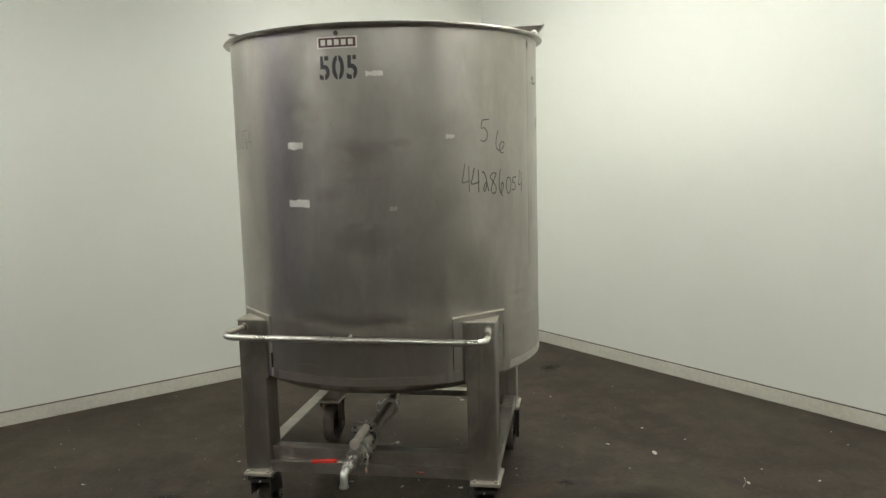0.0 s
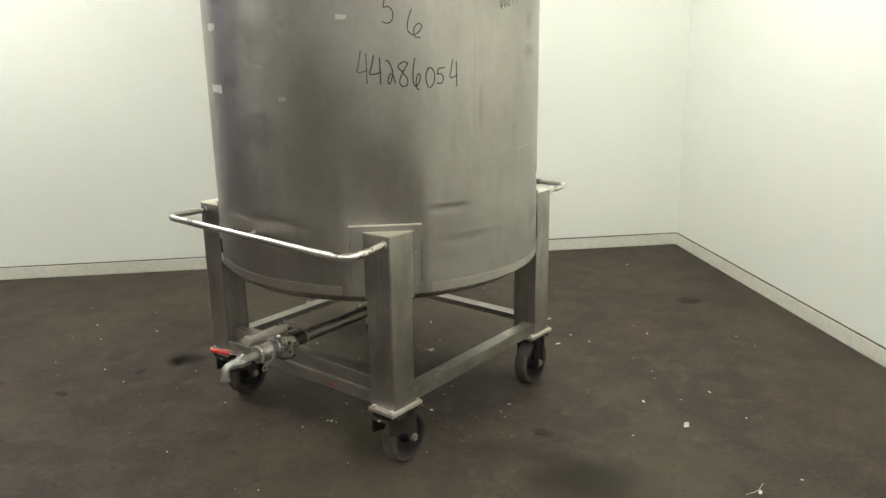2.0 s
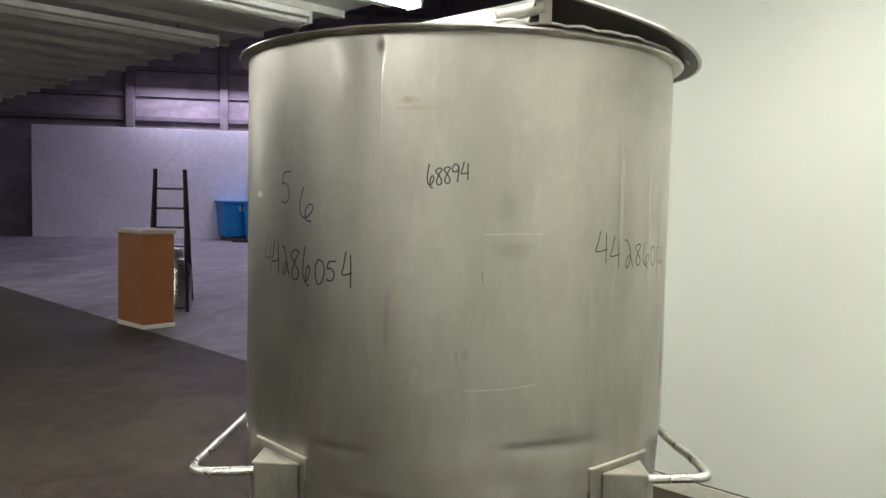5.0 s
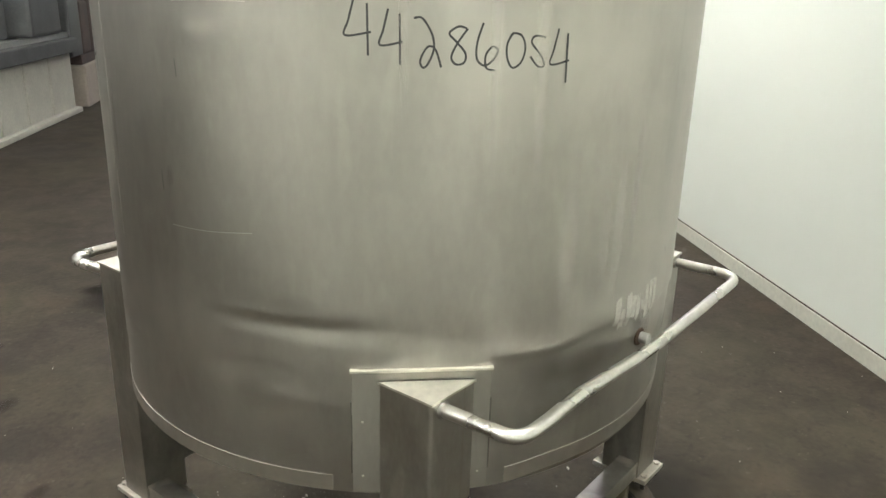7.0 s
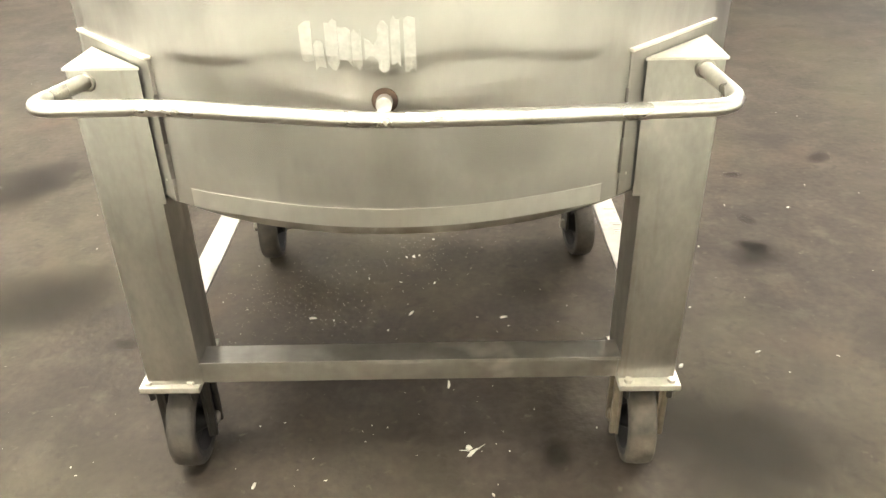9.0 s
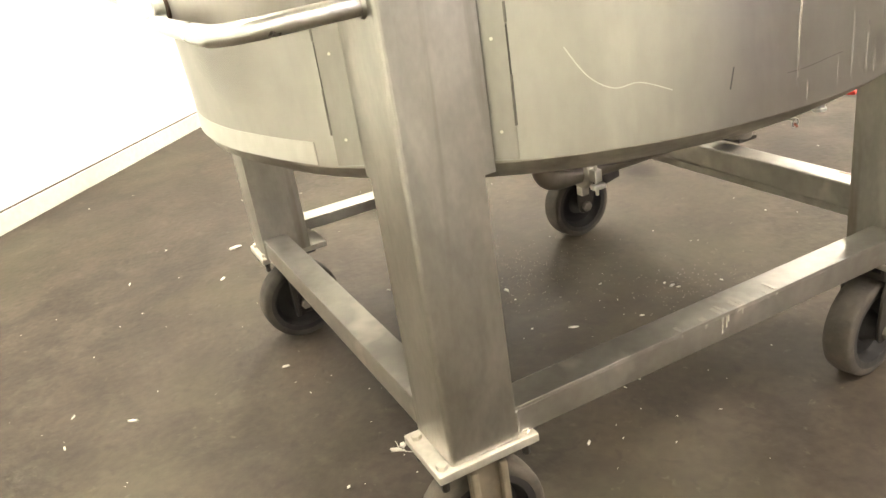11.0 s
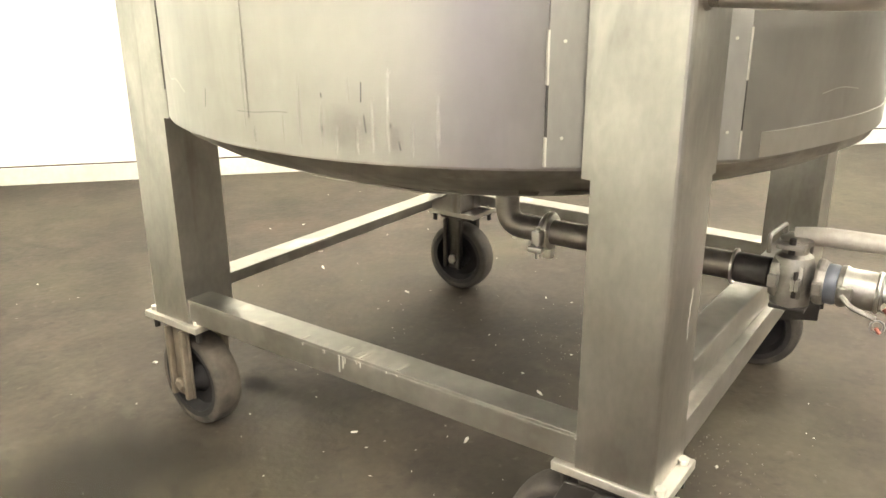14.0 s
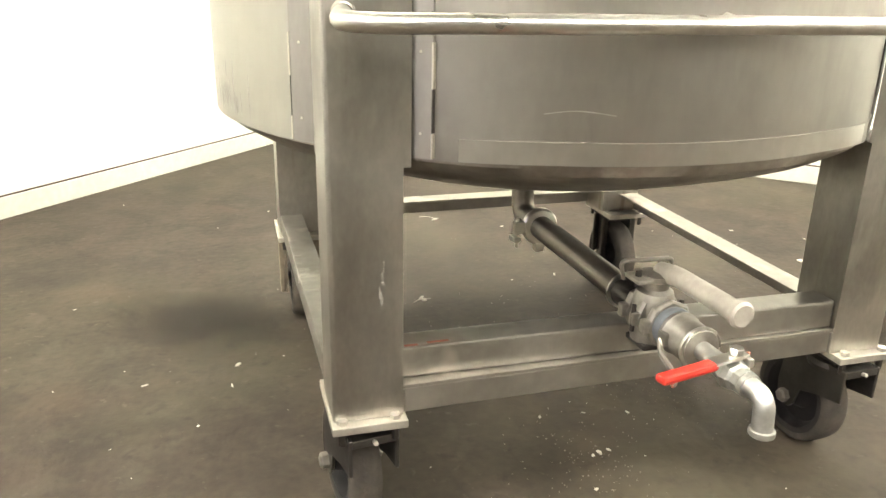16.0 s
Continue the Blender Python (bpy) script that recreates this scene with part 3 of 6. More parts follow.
def shell_patch(p0, p1, z0, z1, out, steps=8, rows=2, jag=0.0, seed=1):
    """A thin sheet laid round the shell between two angles (degrees) and two heights."""
    rnd = random.Random(seed)
    own = bmesh.new()
    grid = []
    for j in range(rows + 1):
        line = []
        for i in range(steps + 1):
            dz = (rnd.random() - 0.5) * jag if j in (0, rows) else 0
            line.append((math.radians(p0 + (p1 - p0) * i / steps), z0 + (z1 - z0) * j / rows + dz))
        grid.append(line)
    top = [[own.verts.new(on_shell(p, z, out)) for p, z in line] for line in grid]
    low = [[own.verts.new(on_shell(p, z, -0.002)) for p, z in line] for line in grid]
    for j in range(rows):
        for i in range(steps):
            own.faces.new((top[j][i], top[j][i + 1], top[j + 1][i + 1], top[j + 1][i]))
    for i in range(steps):
        own.faces.new((low[0][i], low[0][i + 1], top[0][i + 1], top[0][i]))
        own.faces.new((top[rows][i], top[rows][i + 1], low[rows][i + 1], low[rows][i]))
    for j in range(rows):
        own.faces.new((low[j][0], top[j][0], top[j + 1][0], low[j + 1][0]))
        own.faces.new((top[j][steps], low[j][steps], low[j + 1][steps], top[j + 1][steps]))
    return own


# polished foot bands between the leg pads
for mid, half in ((-90, 31), (0, 31), (90, 31)):
    part("foot_band", shell_patch(mid - half, mid + half, Z0 + 0.003, Z0 + 0.036, 0.0013, 40, 2), BAND_STEEL, tank, "polished steel foot band", True)
part("weld_seam", shell_patch(177.6, 177.95, 0.735, 2.03, 0.0009, 1, 24), STEEL, tank, "vertical weld seam")
part("weld_seam", shell_patch(-15.5, -15.2, 1.10, 2.05, 0.0007, 1, 24), STEEL, tank, "vertical weld seam")

# ---- writing on the shell ----
STROKES = {
    "0": [[(.35, 1), (.05, .7), (.05, .3), (.35, 0), (.8, .15), (1, .55), (.8, .9), (.35, .98), (.15, .85)]],
    "2": [[(0, .95), (.3, .95), (.65, .65), (.72, .35), (.5, .05), (.32, 0), (.25, .15), (.5, .4), (.78, .35), (1, 0)]],
    "4": [[(.35, 1), (.14, .62), (0, .35), (1, .42)], [(.85, .92), (.88, 0)]],
    "5": [[(1, .94), (.6, 1), (.2, .98), (.06, .78), (.55, .48), (.9, .22), (.92, .03), (.5, .05), (0, .35)]],
    "V": [[(1, 1), (.25, .96)], [(.25, .96), (.12, .6), (.45, .62), (.78, .42), (.72, .12), (.4, 0), (0, .06)]],
    "6": [[(.3, 1), (.05, .6), (.05, .25), (.4, .1), (.8, .22), (1, .42), (.75, .5), (.45, .32), (.5, .05), (.9, 0)]],
    "8": [[(.95, .95), (.5, 1), (.02, .82), (.4, .6), (.9, .3), (.85, .05), (.4, 0), (.15, .2), (.45, .55), (1, .95)]],
    "9": [[(.95, .85), (.5, 1), (.06, .8), (.16, .56), (.8, .62), (.98, .9), (.92, .4), (.8, 0)]],
}


def ribbon(points, width, out, bm):
    """A pen stroke on the shell through (arc metres from angle 0, height) points."""
    pts = [Vector(p) for p in points]
    fine = []
    for i in range(len(pts) - 1):
        a, b, c, d = pts[max(i - 1, 0)], pts[i], pts[i + 1], pts[min(i + 2, len(pts) - 1)]
        for k in range(5):
            t = k / 5
            fine.append(0.5 * ((2 * b) + (c - a) * t + (2 * a - 5 * b + 4 * c - d) * t * t + (3 * b - a - 3 * c + d) * t ** 3))
    fine.append(pts[-1])
    left, right = [], []
    for i, p in enumerate(fine):
        d = (fine[min(i + 1, len(fine) - 1)] - fine[max(i - 1, 0)])
        d = d.normalized() if d.length > 1e-9 else Vector((1, 0))
        n = Vector((-d.y, d.x)) * width / 2
        for line, q in ((left, p + n), (right, p - n)):
            line.append(bm.verts.new(on_shell(q.x / R, q.y, out)))
    for i in range(len(fine) - 1):
        bm.faces.new((left[i], left[i + 1], right[i + 1], right[i]))
    return bm


def handwritten(text, deg0, deg1, z, marks, width=0.0045, mats=None, glyphs=None):
    """Each mark: where the digit starts and ends along the line (0 to 1), and its foot and head above z in metres."""
    s0, s1 = math.radians(deg0) * R, math.radians(deg1) * R
    line = part("writing", bmesh.new(), INK, tank, "handwritten black marker number " + text)
    for k, (ch, (x0, x1, foot, head)) in enumerate(zip(glyphs or text, marks)):
        own = bmesh.new()
        for stroke in STROKES[ch]:
            ribbon([(s0 + (s1 - s0) * (x0 + x * (x1 - x0)), z + foot + y * (head - foot)) for x, y in stroke], width, 0.0010, own)
        part("digit", own, (mats or {}).get(k, INK), line)


WIDE = ((0, .11, .016, .100), (.147, .243, .003, .086), (.287, .405, 0, .077), (.435, .515, .005, .062), (.553, .650, -.004, .068), (.688, .776, 0, .054), (.802, .873, 0, .049), (.903, 1, -.026, .060))
FRONT = ((0, .10, .006, .115), (.12, .23, .004, .100), (.265, .36, .006, .084), (.385, .486, -.004, .076), (.53, .605, -.016, .088), (.66, .752, -.010, .056), (.77, .862, .002, .054), (.917, 1, -.012, .080))
EVEN = [(k / 8, (k + .75) / 8, .0, .075) for k in range(8)]
handwritten("44286054", -51.2, -21.6, 1.429, FRONT, 0.0042, {0: FAINT_INK}, "442860V4")
handwritten("5", -44.4, -38.4, 1.629, ((0.1, 0.75, 0, .085),), 0.0036, None, "V")
handwritten("6", -37.4, -31.3, 1.582, ((0.1, 0.8, 0, .09),), 0.0036)
handwritten("68894", -5.0, 3.7, 1.679, ((0, .16, -.004, .055), (.2, .36, .004, .045), (.4, .56, .008, .048), (.6, .76, .012, .056), (.82, 1, .016, .062)), 0.0034)
handwritten("44286054", 34.0, 65.4, 1.476, WIDE, 0.0034)
handwritten("44286054", -156, -129.5, 1.624, EVEN, 0.003, {k: FAINT_INK for k in range(8)})

# stencilled number in the built-in letters, bent round the shell
curve = bpy.data.curves.new("stencil", "FONT")
curve.body, curve.size, curve.align_x, curve.space_character, curve.offset = "505", 0.118, "CENTER", 1.12, 0.0028
stencil = new("stencil", curve)
bpy.context.view_layer.update()
me = bpy.data.meshes.new_from_object(stencil.evaluated_get(bpy.context.evaluated_depsgraph_get()))
bpy.data.objects.remove(stencil)
bm = bmesh.new()
bm.from_mesh(me)
for v in bm.verts:
    v.co = on_shell(math.radians(-90.8) + v.co.x * 0.80 / R, 1.872 + v.co.y, 0.0016)
part("stencil_number", bm, INK, tank, "black stencilled number 505")
for p in (-95.5, -90.8, -86.2):
    for z0, z1 in ((1.865, 1.890), (1.938, 1.965)):
        part("stencil_gap", shell_patch(p - 0.22, p + 0.22, z0, z1, 0.0021, 2, 1), STEEL, tank)

# maker's plate, drawn as plain bars
plate = part("nameplate", shell_patch(-97.4, -84.4, 1.982, 2.024, 0.0022, 8, 1), WHITE, tank, "small maker's plate, dark red with pale bars")
part("panel", shell_patch(-97.0, -84.8, 1.986, 2.020, 0.003, 8, 1), PLATE_RED, plate)
for k in range(5):
    p = -96.2 + k * 2.25
    part("bar", shell_patch(p, p + 1.5, 1.993, 2.013, 0.0036, 2, 1), WHITE, plate)
part("rivet", rod(on_shell(math.radians(-91.1), 2.036, -0.002), on_shell(math.radians(-91.1), 2.036, 0.004), 0.009, 12), DARK_STEEL, tank)

# tape remnants, residue and stains
for p0, p1, z0, z1, s in ((-82.1, -76.6, 1.878, 1.896, 1), (-110.5, -104.6, 1.617, 1.643, 2), (-111.0, -103.0, 1.397, 1.423, 3), (-56.8, -53.7, 1.645, 1.659, 4), (-76, -73.5, 1.379, 1.394, 9)):
    part("tape", shell_patch(p0, p1, z0, z1, 0.0012, 6, 1, 0.006, s), WHITE if s < 4 else BAND_STEEL, tank, "torn pale tape remnant")
for p0, p1, z0, z1 in ((-14.6, -1.0, 1.860, 1.880), (-12.5, -6.5, 1.873, 1.905)):
    part("tape_stain", shell_patch(p0, p1, z0, z1, 0.0010, 8, 3), YELLOW_STAIN, tank, "faint yellowed tape stain", True)
for p0, p1, z0, z1 in ((-17.4, -13.8, 1.990, 2.056),):
    part("smudge", shell_patch(p0, p1, z0, z1, 0.0014, 6, 4), DARK_DRIP, tank, "dark smudge under the rim", True)
# cloudy handprints and smears on the front, long pale runs and dark scuffed patches on the sides
for p0, p1, z0, z1, m, what in ((-93.5, -76.0, 1.478, 1.522, PALE_CLOUD, "pale"), (-104.0, -88.0, 1.39, 1.50, DARK_CLOUD, "dark"), (-98.0, -72.0, 1.52, 1.68, DARK_CLOUD, "dark"), (-96.0, -84.0, 1.55, 1.62, PALE_CLOUD, "pale"),
                                (-78.0, -66.0, 1.60, 1.66, PALE_CLOUD, "pale"), (-100.0, -70.0, 1.18, 1.36, DARK_CLOUD, "dark"), (-90.0, -78.0, 1.30, 1.345, PALE_CLOUD, "pale"), (-112.0, -96.0, 1.69, 1.80, PALE_CLOUD, "pale"),
                                (65.0, 70.5, 1.00, 1.37, PALE_RUN, "pale"), (73.5, 77.5, 1.04, 1.30, PALE_RUN, "pale"), (76.5, 80.5, 0.99, 1.36, PALE_RUN, "pale"), (81.0, 83.5, 1.08, 1.42, PALE_RUN, "pale"), (40.6, 42.6, 1.34, 1.95, PALE_RUN, "pale"),
                                (53.0, 55.2, 1.22, 1.90, PALE_RUN, "pale"), (59.6, 62.6, 1.20, 1.80, PALE_RUN, "pale"), (84.0, 96.0, 0.885, 0.985, DARK_CLOUD, "dark"), (56.5, 88.0, 0.86, 0.975, DARK_CLOUD, "dark"),
                                (9.0, 15.0, 1.575, 1.70, DARK_SIDE_CLOUD, "dark"), (7.0, 20.5, 1.49, 1.562, PALE_SIDE_CLOUD, "pale"), (-14.5, -12.0, 1.22, 1.46, DARK_SIDE_CLOUD, "dark"), (20.0, 32.0, 1.02, 1.09, DARK_SIDE_CLOUD, "dark"),
                                (2.5, 5.0, 1.235, 1.29, DARK_SIDE_CLOUD, "dark"), (14.0, 33.0, 0.70, 0.86, DARK_SIDE_CLOUD, "dark"), (57.0, 84.0, 0.74, 0.95, DARK_CLOUD, "dark"), (92.0, 122.0, 0.74, 0.93, DARK_CLOUD, "dark"), (12.0, 28.0, 0.82, 0.95, DARK_SIDE_CLOUD, "dark")):
    part("smear", shell_patch(p0, p1, z0, z1, 0.0008 if what == "dark" else 0.0011, 10, 6), m, tank, what + " cloudy smear on the shell", True)
rnd = random.Random(12)
for k in range(9):
    p = 80.0 + k * 1.58
    lo, hi = rnd.uniform(0.956, 0.975), rnd.uniform(0.996, 1.036)
    part("residue", shell_patch(p, p + rnd.uniform(1.1, 1.7), lo, hi, 0.0012, 3, 4, 0.012, 20 + k), RESIDUE, tank, "smeared white residue")
for line in ([(151.3, 0.825), (153.5, 0.787), (156.1, 0.768), (158.8, 0.770), (162.2, 0.754)], [(-111, 0.767), (-107, 0.772), (-102.4, 0.766)]):
    part("scratch", ribbon([(math.radians(p) * R, z) for p, z in line], 0.0014, 0.0011, bmesh.new()), BRIGHT_SCRATCH, tank, "bright scratch in the shell")
for line in ([(7.4, 1.563), (13.0, 1.566), (20.2, 1.566)], [(3.6, 1.173), (11.0, 1.176), (19.3, 1.186)]):
    part("scratch", ribbon([(math.radians(p) * R, z) for p, z in line], 0.0012, 0.0012, bmesh.new()), BAND_STEEL, tank, "faint bright line along a dent")
for line in ([(-165.5, 0.794), (-165.6, 0.769)], [(-165.3, 0.753), (-165.1, 0.731)], [(-170.6, 0.778), (-170.5, 0.772)], [(-170.6, 0.735), (-170.6, 0.729)], [(-162.2, 0.745), (-162.2, 0.738)], [(-161.3, 0.722), (-161.1, 0.711)], [(169.1, 0.767), (168.7, 0.740)]):
    part("scuff", ribbon([(math.radians(p) * R, z) for p, z in line], 0.0021, 0.0016, bmesh.new()), FAINT_INK, tank, "small dark scuff")
for line in ([(1.9, 1.27), (2.0, 1.235)], [(-94.3, 1.712), (-93.9, 1.70)], [(-29, 1.06), (-28.6, 1.05)], [(7, 1.47), (7.2, 1.44)], [(97, 1.09), (97.4, 1.075)]):
    part("scuff", ribbon([(math.radians(p) * R, z) for p, z in line], 0.0016, 0.0009, bmesh.new()), FAINT_INK, tank, "small dark scuff")
# drips run down the shell and over the dished bottom
for p0, p1, z0, z1, m in ((-182.9, -182.3, 0.700, 0.860, PALE_DRIP), (-181.4, -180.7, 0.694, 0.735, PALE_DRIP), (-171.0, -170.3, 0.692, 0.780, PALE_DRIP), (-169.0, -168.4, 0.694, 0.738, PALE_DRIP), (-167.3, -166.8, 0.765, 0.805, PALE_DRIP), (-164.5, -163.9, 0.694, 0.790, PALE_DRIP),
                          (-176.4, -176.0, 0.694, 0.760, PALE_DRIP), (-174.0, -173.3, 0.694, 0.815, PALE_DRIP), (-166.3, -165.9, 0.694, 0.745, PALE_DRIP), (-162.7, -162.1, 0.694, 0.835, PALE_DRIP), (-159.9, -159.4, 0.694, 0.760, PALE_DRIP), (-157.2, -156.5, 0.694, 0.800, PALE_DRIP), (-172.0, -163.5, 0.700, 0.775, DARK_VEIL), (-163.0, -160.5, 0.700, 0.750, DARK_VEIL)):
    part("drip_stain", shell_patch(p0, p1, z0, z1, 0.0008 if m is DARK_VEIL else 0.0012, 6, 4), m, tank, "dried drip stain", True)
part("scratch", ribbon([(math.radians(p) * R, z) for p, z in ((-184.0, 0.743), (-181.0, 0.744), (-177.5, 0.748), (-175.5, 0.749))], 0.0008, 0.0009, bmesh.new()), FAINT_INK, tank, "thin dark scratch in the shell")


def dish_height(r):
    return Z0 - 0.020 - 0.140 * (1 - (r / 0.655) ** 1.9)


for p, r0, r1, w, m in ((-184, 0.40, 0.60, 0.022, PALE_SMEAR), (-178, 0.30, 0.58, 0.030, PALE_SMEAR), (-172, 0.34, 0.62, 0.026, PALE_SMEAR), (-168, 0.20, 0.50, 0.030, PALE_SMEAR), (-166, 0.42, 0.63, 0.013, DARK_SMEAR), (-160, 0.44, 0.60, 0.016, PALE_SMEAR),
                        (-200, 0.45, 0.62, 0.015, DARK_SMEAR), (-148, 0.48, 0.63, 0.014, DARK_SMEAR), (-208, 0.5, 0.62, 0.018, PALE_SMEAR), (-140, 0.50, 0.63, 0.03, DARK_SMEAR)):
    own = bmesh.new()
    d = Vector((math.cos(math.radians(p)), math.sin(math.radians(p)), 0))
    side = Vector((-d.y, d.x, 0))
    rows = []
    for k in range(7):
        r = r0 + (r1 - r0) * k / 6
        bend = 0.012 * math.sin(p + 9 * r)
        rows.append([own.verts.new(Vector((TX, 0, dish_height(r) - 0.0025)) + d * r + side * (bend + q * w)) for q in (1, 0, -1)])
    for a, c in zip(rows, rows[1:]):
        for k in (0, 1):
            own.faces.new((a[k], a[k + 1], c[k + 1], c[k]))
    part("drip_stain", own, m, tank, "dried drip stain", True)
boss = part("boss", rod((TX + 0.001, 0.645, 0.910), (TX + 0.001, 0.690, 0.910), 0.012, 16), GALVANISED, tank, "short threaded outlet stub", True)
part("boss_ring", turned([(0.012, 0), (0.022, 0.0), (0.019, 0.012), (0.012, 0.014)], 20, along((TX + 0.001, 0.658, 0.910), (TX + 0.001, 0.70, 0.910))[0], None, True), RUST, boss, "rusty weld ring", True)

# ---- the half lid on the rim ----
lid = thing("half_lid", "half-round steel lid, coloured dark as in shade, propped up on the tank rim", "lid")
LZ, LR, LY = 2.150, 0.714, 0.196
TILT = Matrix.Translation((0, LY, LZ)) @ Matrix.Rotation(-0.150, 4, "X")
start = math.asin((LY - 0.04) / LR)
arc = [(TX + LR * math.cos(start + (math.pi - 2 * start) * k / 48), 0.04 - LY + LR * math.sin(start + (math.pi - 2 * start) * k / 48)) for k in range(49)]
# the plate's dark tone stands for what its underside reflects
part("plate", prism(arc, -0.003, 0, TILT), LID_SHADED_STEEL, lid, "", True)
part("edge_bead", swept([TILT @ Vector((x, y, 0.001)) for x, y in arc], 0.0055, 10), FRAME_STEEL, lid, "rolled bead round the lid's edge", True)
part("stiffener", box((arc[-1][0] + 0.02, -0.002, -0.034), (arc[0][0] - 0.02, 0.004, -0.0032), 0.001, TILT), PIPE_STEEL, lid, "folded front edge")
for s in (-1, 1):
    x = TX + s * 0.655
    part("hinge_tube", rod((x, 0.10, Z1 + 0.036), (x, 0.215, Z1 + 0.062), 0.017, 16), RESIDUE, lid, "pale hinge tube", True)
    part("bracket", box((x - 0.006, 0.205, Z1 + 0.0185), (x + 0.006, 0.235, LZ - 0.006), 0.002), PIPE_STEEL, lid, "thin hinge bracket")
part("side_bar", box((TX - 0.712, -0.075, LZ - 0.012), (TX - 0.684, 0.205, LZ - 0.004), 0.002), PIPE_STEEL, lid, "flat bar past the lid's corner")
part("strap", swept(rounded([TILT @ Vector((0.30, 0.40, -0.005)), Vector((0.27, 0.640, 2.095)), Vector((0.20, 0.688, 2.066))], 0.03), 0.005, 8), PIPE_STEEL, lid, "bent holding strap", True)
pts = []
for k in range(30):
    a = math.radians(8 + 2.0 * k)
    r = R + 0.004 + 0.008 * math.sin(k * 1.1) * math.sin(k * 0.37)
    pts.append((TX + r * math.cos(a), r * math.sin(a), Z1 + 0.022 + 0.006 * abs(math.sin(k * 0.8))))
part("wire", swept(pts, 0.0035, 6), WHITE, lid, "pale wire lying along the rim", True)
part("wire_loop", swept([(TX + (R - 0.01) * math.cos(math.radians(58)), (R - 0.01) * math.sin(math.radians(58)) + 0.02 * math.cos(2 * math.pi * k / 14), Z1 + 0.040 + 0.018 * math.sin(2 * math.pi * k / 14)) for k in range(15)], 0.003, 6), GALVANISED, lid, "small wire loop", True)


# ---- the wheeled frame ----
cart = thing("tank_frame", "stainless four-legged frame on caster wheels under the tank", "cart")


def leg(outer, inner, pad_r):
    # one welded post: square below the shell, a corner of two plates against the shell above
    (ox, oy), (ix, iy) = outer, inner
    sx, sy = math.copysign(1, ox), math.copysign(1, oy)
    d = Vector((sx, sy, 0)).normalized()
    line = pad_r + TX * d.x + 0.006
    tx, ty = sx * (line * math.sqrt(2) - abs(oy)), sy * (line * math.sqrt(2) - abs(ox))
    ux, uy = sx * min(abs(tx), abs(ix)), sy * min(abs(ty), abs(iy))
    zb, zm, zt = 0.272, Z0 - 0.010, CAP_Z - 0.003
    own = bmesh.new()
    v = {k: own.verts.new(p) for k, p in {
        "o0": (ox, oy, zb), "x0": (ix, oy, zb), "i0": (ix, iy, zb), "y0": (ox, iy, zb),
        "x1": (ix, oy, zm - 0.0005), "i1": (ix, iy, zm), "y1": (ox, iy, zm - 0.0005), "tx1": (ux, oy, zm), "ty1": (ox, uy, zm),
        "o2": (ox, oy, zt), "tx2": (ux, oy, zt), "ty2": (ox, uy, zt)}.items()}
    for keys in ("o0 x0 i0 y0", "o0 x0 x1 tx1 tx2 o2", "o0 y0 y1 ty1 ty2 o2", "x0 i0 i1 x1", "y0 i0 i1 y1", "x1 i1 y1 ty1 tx1", "tx1 ty1 ty2 tx2", "o2 tx2 ty2"):
        own.faces.new([v[k] for k in keys.split()])
    bmesh.ops.recalc_face_normals(own, faces=own.faces)
    edge = [e for e in own.edges if {tuple(round(q, 5) for q in w.co) for w in e.verts} == {tuple(round(q, 5) for q in v["o0"].co), tuple(round(q, 5) for q in v["o2"].co)}]
    bmesh.ops.bevel(own, geom=edge, offset=0.007, segments=3, affect="EDGES", profile=0.5)
    post = part("leg", own, FRAME_STEEL, cart)
    part("cap", prism([(ox + sx * 0.002, oy + sy * 0.002), (tx - sx * 0.004, oy + sy * 0.002), (ox + sx * 0.002, ty - sy * 0.004)], CAP_Z - 0.0025, CAP_Z + 0.002), CAP_STEEL, post, "bright triangular cap plate")
    t = Vector((-d.y, d.x, 0))
    c = d * (pad_r + 0.003) + Vector((TX, 0, 0))
    mm = Matrix(((t.x, d.x, 0, c.x), (t.y, d.y, 0, c.y), (0, 0, 1, 0), (0, 0, 0, 1)))
    pad = part("pad", box((-0.126, -0.008, Z0 + 0.004), (0.126, -0.0016, 0.944), 0.0006, mm), PAD_STEEL, cart, "flat welded backing pad")
    part("top_weld", box((-0.129, -0.008, 0.9445), (0.129, 0.0035, 0.950), 0.0015, mm), CAP_STEEL, pad, "bright weld bead along the top")
    for s in (-1, 1):
        corner = sx < 0 and sy < 0
        for z0, z1 in ((0.696, 0.732), (0.795, 0.858)) if corner else ((0.738, 0.800), (0.862, 0.886)):
            part("weld", box((s * 0.1265 - 0.0016, -0.008, z0), (s * 0.1265 + 0.0012, -0.0004, z1), 0.0006, mm), CAP_STEEL if corner else WELD_DARK, pad, "stitch weld")
        part("gap", box((s * 0.1262 - 0.0008, -0.008, 0.733 if corner else 0.801), (s * 0.1262 + 0.0008, -0.0010, 0.794 if corner else 0.861), 0, mm), DARK_STEEL, pad, "dark open gap between the welds")
        for z in (0.845, 0.731):
            part("plug_weld", rod(c + t * s * 0.107 - d * 0.0025 + Vector((0, 0, z)), c + t * s * 0.107 - d * 0.0006 + Vector((0, 0, z)), 0.0022, 8), CAP_STEEL, pad)
    return post


